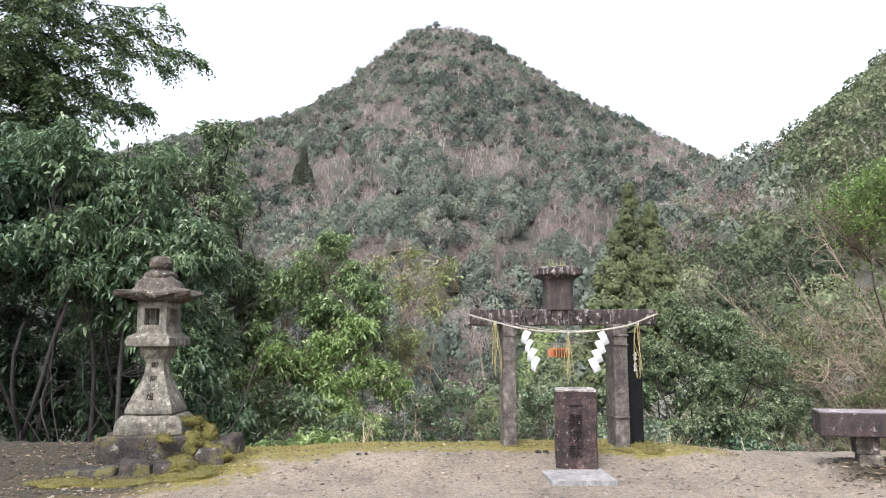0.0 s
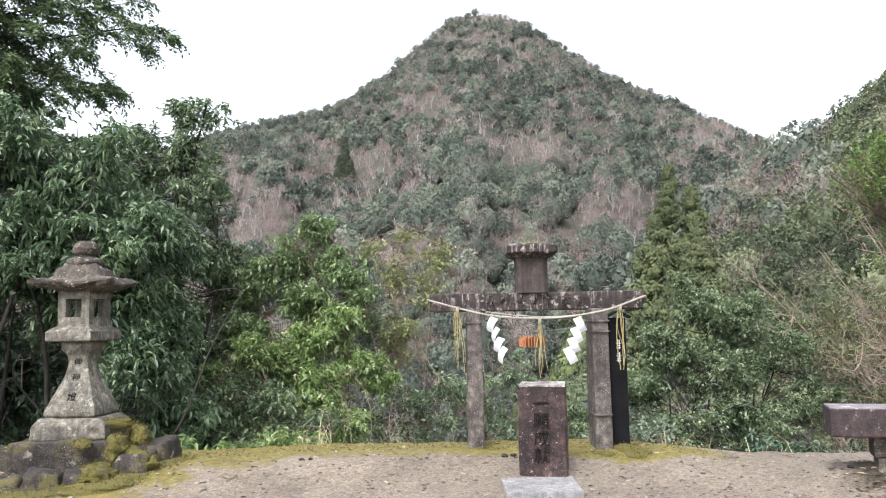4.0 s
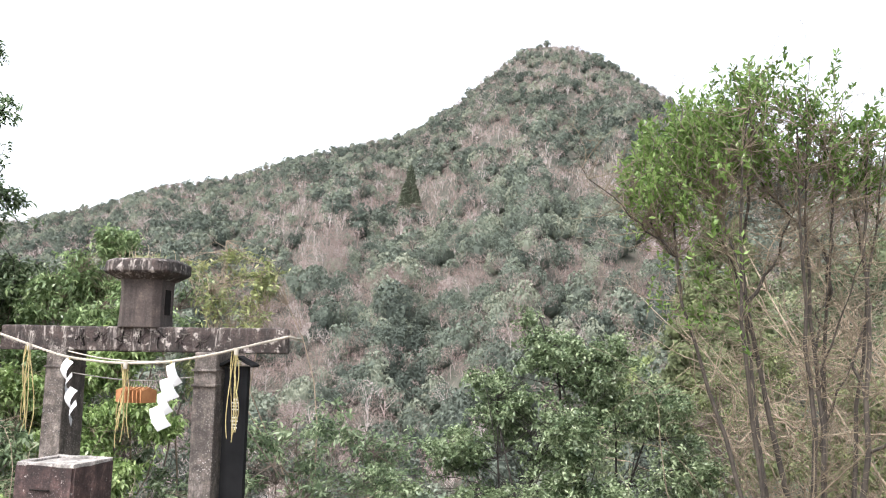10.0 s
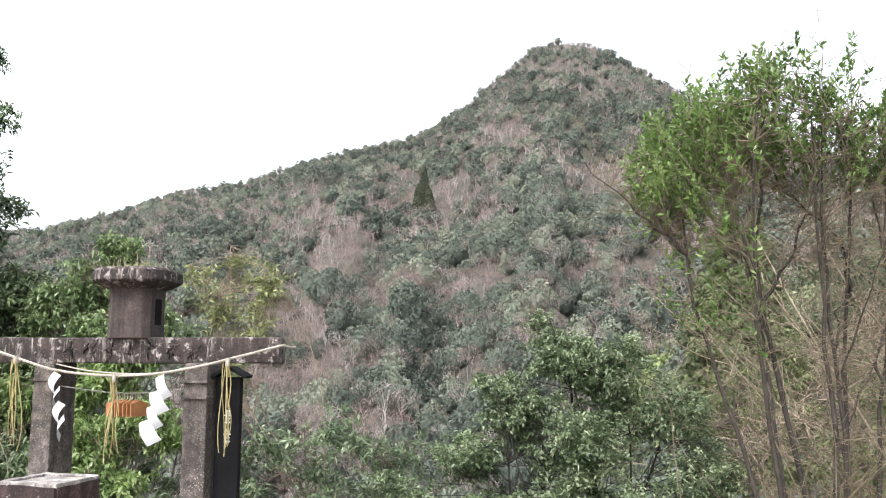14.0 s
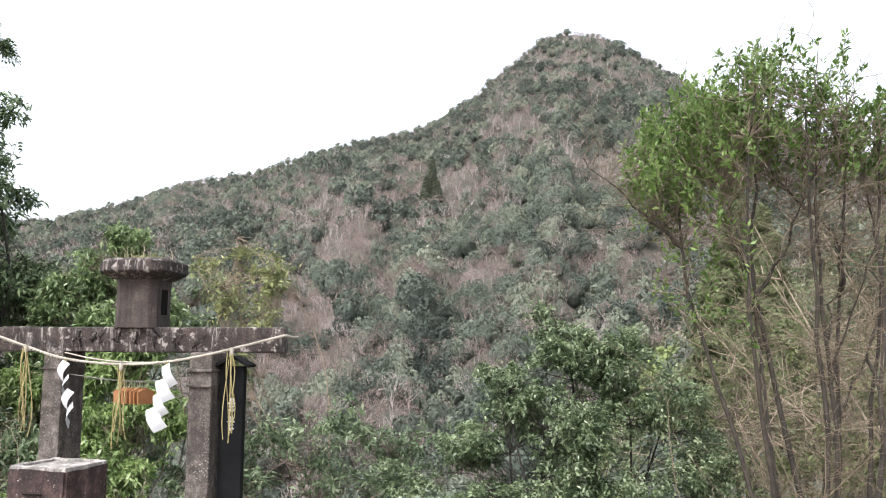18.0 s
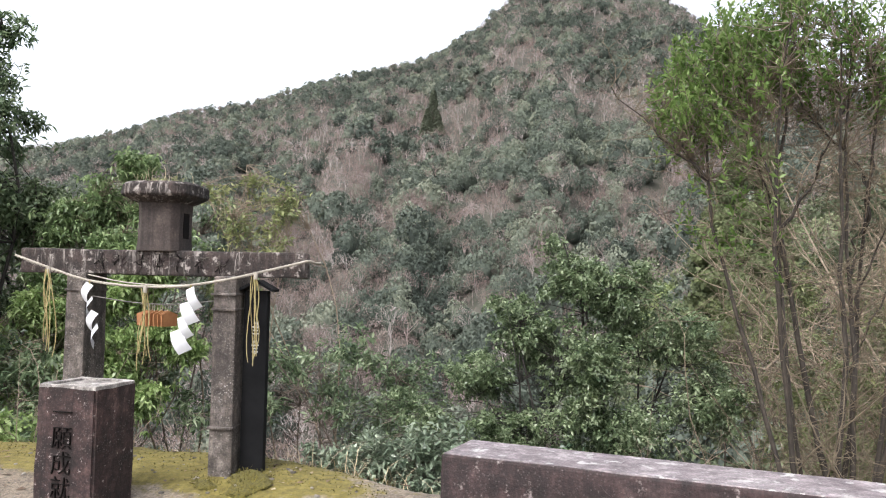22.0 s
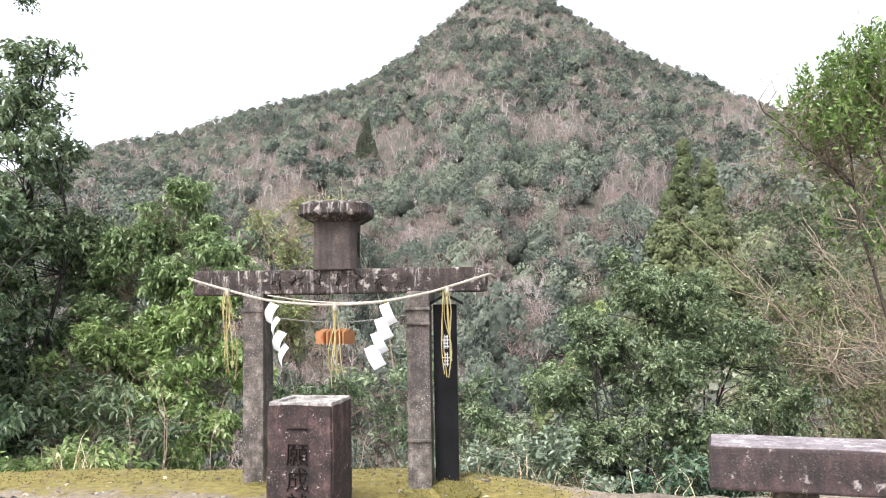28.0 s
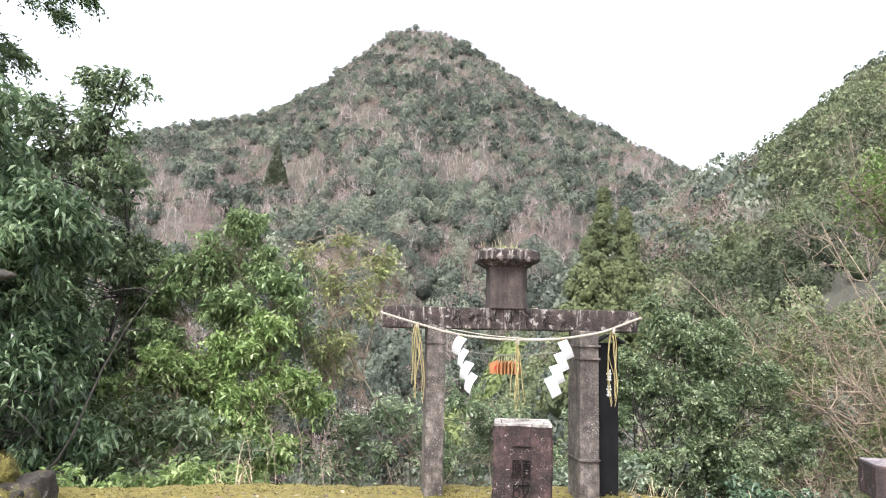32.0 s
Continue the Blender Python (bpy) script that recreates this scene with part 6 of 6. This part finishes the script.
def paper_streamer(x, y, z, turn, lean, label):
    ob = thing("paper_streamer", pose(x, y, z, 0, 0, turn), label, "streamer", "papers on the rope")
    for k in range(4):
        bm = bmesh.new()
        ox, oz = -0.032 * k * lean, -0.095 * k
        q = ((0, 0), (0.068, 0.026), (0.128, -0.104), (0.062, -0.136)) if k < 3 else ((-0.008, 0.0), (0.068, 0.034), (0.136, -0.104), (0.058, -0.144))
        q = [np.array(p) for p in q]
        m = 6
        grid = []
        for i in range(m):
            for j in range(m):
                u, w = i / (m - 1), j / (m - 1)
                p = (q[0] * (1 - u) + q[1] * u) * (1 - w) + (q[3] * (1 - u) + q[2] * u) * w
                puff = -0.03 * math.sin(w * math.pi) + 0.022 * (-1) ** k * (0.5 - u) + 0.012 * u * w
                grid.append((ox + (p[0] - 0.04) * lean, puff + 0.008 * k, oz + p[1]))
        vs = [bm.verts.new((a, b + th, c)) for th in (0.0, 0.002) for a, b, c in grid]
        for i in range(m - 1):
            for j in range(m - 1):
                c = (i * m + j, (i + 1) * m + j, (i + 1) * m + j + 1, i * m + j + 1)
                bm.faces.new([vs[e] for e in c])
                bm.faces.new([vs[e + m * m] for e in c[::-1]])
        bmesh.ops.recalc_face_normals(bm, faces=bm.faces[:])
        part("fold", bm, M_PAPER, ob, smooth=True)
    v, f = tubes([(np.array([[0, 0.0, 0.0], [0.0, 0.0, 0.035]]), 0.005, 0.006)], 6)
    part_mesh("knot", fast_mesh("knot", v, f), M_STRAW, ob)
    return ob


paper_streamer(-0.43, -0.165, 1.378, -40, -1, "white zigzag paper streamer hanging turned on the rope")
paper_streamer(0.345, -0.29, 1.365, -6, 1, "white zigzag paper streamer hanging flat on the rope")


def tassel(x, y, z, drop, seed, label):
    rng = np.random.default_rng(seed)
    ob = thing("straw_tassel", Matrix.Translation((x, y, z)), label, "tassel", "straw tassels on the rope")
    for k in range(6):
        a = rng.normal(size=2) * 0.012
        b = rng.normal(size=2) * 0.028
        ln = bent((a[0], a[1], 0.0), (b[0], b[1], -drop * rng.uniform(0.75, 1.02)), 0.03, 10, rng)
        v, f = tubes([(ln, 0.004, 0.003)], 5)
        part_mesh("straw", fast_mesh("straw", v, f), M_STRAW, ob, smooth=True)
    v, f = tubes([(np.array([[0, 0, 0.02], [0, 0, -0.03]]), 0.016, 0.014)], 8)
    part_mesh("binding", fast_mesh("binding", v, f), M_ROPE, ob)
    return ob


tassel(-0.775, -0.09, 1.485, 0.60, 51, "bundle of golden straw hanging from the rope")
tassel(0.0, -0.225, 1.37, 0.57, 52, "bundle of golden straw hanging before the plaques")
tassel(0.765, -0.235, 1.475, 0.62, 53, "bundle of golden straw hanging before the black board")

for k in range(10):
    x = -0.115 + 0.019 * k
    m = pose(x, 0.035 + 0.004 * (k % 3), 1.255 - 0.004 * (k % 2), 0, 0, 4 if k == 0 else 62 + 7 * (k % 3))
    plaque = thing("wooden_plaque", m, "small orange wooden votive plaque hanging on the wire", "plaque", "plaques on the wire")
    bm = bmesh.new()
    q = ((-0.062, -0.15), (0.062, -0.15), (0.066, -0.068), (0.0, -0.042), (-0.066, -0.068))
    lo = [bm.verts.new((a, -0.004, b)) for a, b in q]
    hi = [bm.verts.new((a, 0.004, b)) for a, b in q]
    bm.faces.new(lo)
    bm.faces.new(hi[::-1])
    for i in range(5):
        bm.faces.new((lo[i], hi[i], hi[(i + 1) % 5], lo[(i + 1) % 5]))
    bmesh.ops.recalc_face_normals(bm, faces=bm.faces[:])
    part("board", bm, M_WOOD, plaque)
    v, f = tubes([(smooth_path([(0.0, 0, -0.045), (0.008, 0, -0.02), (0.0, 0, 0.0)], 8), 0.0022, 0.0022)], 5)
    part_mesh("cord", fast_mesh("cord", v, f), M_ROPE, plaque)
    if k == 0:
        a = np.linspace(0, 2 * math.pi, 24)
        v, f = tubes([(np.stack([0.022 * np.cos(a), np.full(24, -0.0065), -0.105 + 0.022 * np.sin(a)], -1), 0.005, 0.005)], 6)
        part_mesh("ring_mark", fast_mesh("ring_mark", v, f), M_RED, plaque)

# white strokes on the black board, not readable
for cz in (1.115, 0.995):
    for q in range(6):
        bm = bmesh.new()
        if q < 4:
            w = (0.02, 0.016, 0.024, 0.014)[q]
            block(bm, 0.75 - w, 0.75 + w, -0.1645, -0.1605, cz - 0.035 + 0.022 * q, cz - 0.028 + 0.022 * q)
        else:
            x = 0.742 + 0.016 * (q - 4)
            block(bm, x - 0.003, x + 0.003, -0.1655, -0.1605, cz - 0.045, cz + 0.048)
        part("painted_bar", bm, M_PAPER, board)

# worn cut characters along the bench front
for k in range(8):
    stroke_marks(0.66 + 0.165 * k, 0.50, 0.08, 0.09, -0.0015, 6, 400 + k, (M_CUT,), seat, "carved_bar", 0.85)

# weeds on the cap
weeds = thing("cap_weeds", Matrix.Translation((-0.05, 0.12, 2.102)), "small pale weeds growing on the cap of the gate", "weeds")
rng = np.random.default_rng(71)
lines = []
for k in range(26):
    a = np.array([rng.uniform(-0.2, 0.2), rng.uniform(-0.15, 0.15), 0.0])
    lines.append((bent(a, a + np.array([rng.normal() * 0.03, rng.normal() * 0.03, rng.uniform(0.03, 0.12)]), 0.1, 5, rng), 0.002, 0.001))
v, f = tubes(lines, 4)
tagged(part_mesh("stalk", fast_mesh("stalk", v, f), M_DRY, weeds), kind="stuff")
V, F, T, _ = leaf_cloud(rng, [(0, 0, 0.03, 0.2, 0.16, 0.03)], 60, 0.022, 0.006, 0.2, 4, 0.1)
tagged(part_mesh("leaf", fast_mesh("leaf", V, F, T), M_LEAF_YELLOW, weeds), kind="stuff")

# ---------- dry grass, pebbles and fallen leaves ----------
rng = np.random.default_rng(81)


def strands(name, places, height, width, material, label, category, seed, lean=0.5):
    """Many curved blades of grass in one mesh."""
    r = np.random.default_rng(seed)
    n = len(places)
    h = height * r.uniform(0.4, 1.2, (n, 1))
    d = r.normal(size=(n, 3)) * [1, 1, 0]
    d /= np.linalg.norm(d, axis=1)[:, None] + 1e-9
    s = np.cross(d, [0, 0, 1.0]) * width
    top = places + np.array([0, 0, 1.0]) * h * 0.62 + d * h * lean * 0.35
    tip = places + np.array([0, 0, 1.0]) * h * r.uniform(0.5, 1.0, (n, 1)) + d * h * lean
    V = np.stack([places - s, places + s, top + s * 0.7, top - s * 0.7, tip], 1).reshape(-1, 3)
    F = (np.array([[0, 1, 2], [0, 2, 3], [3, 2, 4]])[None] + (np.arange(n) * 5)[:, None, None]).reshape(-1, 3)
    ob = part_mesh(name, fast_mesh(name, V, F, np.repeat(r.random(n), 5)), material)
    return tagged(ob, label, category, kind="stuff")


def along_edge(n, x0, x1, y0, y1):
    x = rng.uniform(x0, x1, n)
    y = np.interp(x, EDGE_X, EDGE_Y) + rng.uniform(y0, y1, n)
    return np.stack([x, y, ground_z(x, y)], -1)


strands("dry_grass", np.concatenate([along_edge(110, 0.9, 2.4, 0.1, 0.7), along_edge(60, -6, 6, 0.2, 1.2), along_edge(30, -2.5, -2.1, 0.0, 0.25), along_edge(6, 1.2, 3.2, 0.0, 0.3)]), 0.36, 0.004, M_DRY, "dry straw-coloured grass along the edge of the court", "grass", 82, 0.9)
strands("green_grass", along_edge(700, -6, 7, 0.25, 2.5), 0.3, 0.006, M_LEAF_SOFT, "thin green grass on the slope behind the gate", "grass", 83)
strands("moss_fringe", np.concatenate([along_edge(2600, -4, 1.7, -0.55, 0.1)]), 0.011, 0.005, M_LEAF_MOSS, "short golden moss along the edge of the court", "moss", 84, 0.8)

n = 5200
x, y = rng.uniform(-7, 6.5, n), rng.uniform(-6.5, 0.2, n)
keep = (y < np.interp(x, EDGE_X, EDGE_Y) - 0.15)
x, y = x[keep], y[keep]
bits = np.stack([x, y, ground_z(x, y) + 0.002], -1)
pebble = [(v * np.array([1, 0.8, 0.5]) * (1 + 0.2 * R.uniform(-1, 1, (len(v), 1))), f, 0.1 * R.uniform(-1, 1, len(v))) for v, f in [ICOS[1]] * 5]
pb = scatter("pebbles", pebble, bits, np.clip(rng.gamma(1.5, 0.006, len(bits)) + 0.003, 0, 0.024), rng.random(len(bits)), M_PEBBLE, "small grey and pale pebbles strewn on the court")
tagged(pb, category="pebbles")
n = 3400
x, y = np.concatenate([rng.uniform(-7, 6, n), rng.uniform(-7.5, -3.8, 1500), rng.uniform(2.2, 4.6, 700)]), np.concatenate([rng.uniform(-5.5, 0.4, n), rng.uniform(-2.4, 1.2, 1500), rng.uniform(-2.0, -1.15, 700)])
keep = (y < np.interp(x, EDGE_X, EDGE_Y))
x, y = x[keep], y[keep]
n = len(x)
c = np.stack([x, y, ground_z(x, y) + 0.006], -1)
a = rng.uniform(0, 2 * math.pi, n)
d = np.stack([np.cos(a), np.sin(a), rng.normal(size=n) * 0.15], -1)
w = np.stack([-np.sin(a), np.cos(a), rng.normal(size=n) * 0.25], -1)
L = rng.uniform(0.012, 0.04, (n, 1))
V = np.stack([c - d * L, c + w * L * 0.38 + [0, 0, 0.004], c + d * L, c - w * L * 0.38 + [0, 0, 0.004]], 1).reshape(-1, 3)
F = (np.array([[0, 1, 2], [0, 2, 3]])[None] + (np.arange(n) * 4)[:, None, None]).reshape(-1, 3)
tagged(part_mesh("fallen_leaves", fast_mesh("fallen_leaves", V, F, np.repeat(rng.random(n), 4)), M_LITTER), "dry brown leaves fallen on the court", "leaves", kind="stuff")
for k, (x, y, q) in enumerate(((-2.25, -0.27, 0.03), (-2.17, -0.26, 0.026), (-0.38, -0.42, 0.035), (-0.30, -0.40, 0.03), (2.36, -1.24, 0.03), (2.6, -1.5, 0.04), (2.84, -1.3, 0.045), (3.05, -1.36, 0.03))):
    rock("loose_stone", x, y, gz(x, y) + q * 0.25, q, q * 0.8, q * 0.5, M_ROOF if k > 5 else M_BASE, k + 21.0, label="fist-sized dark stone lying on the court", group="loose stones")
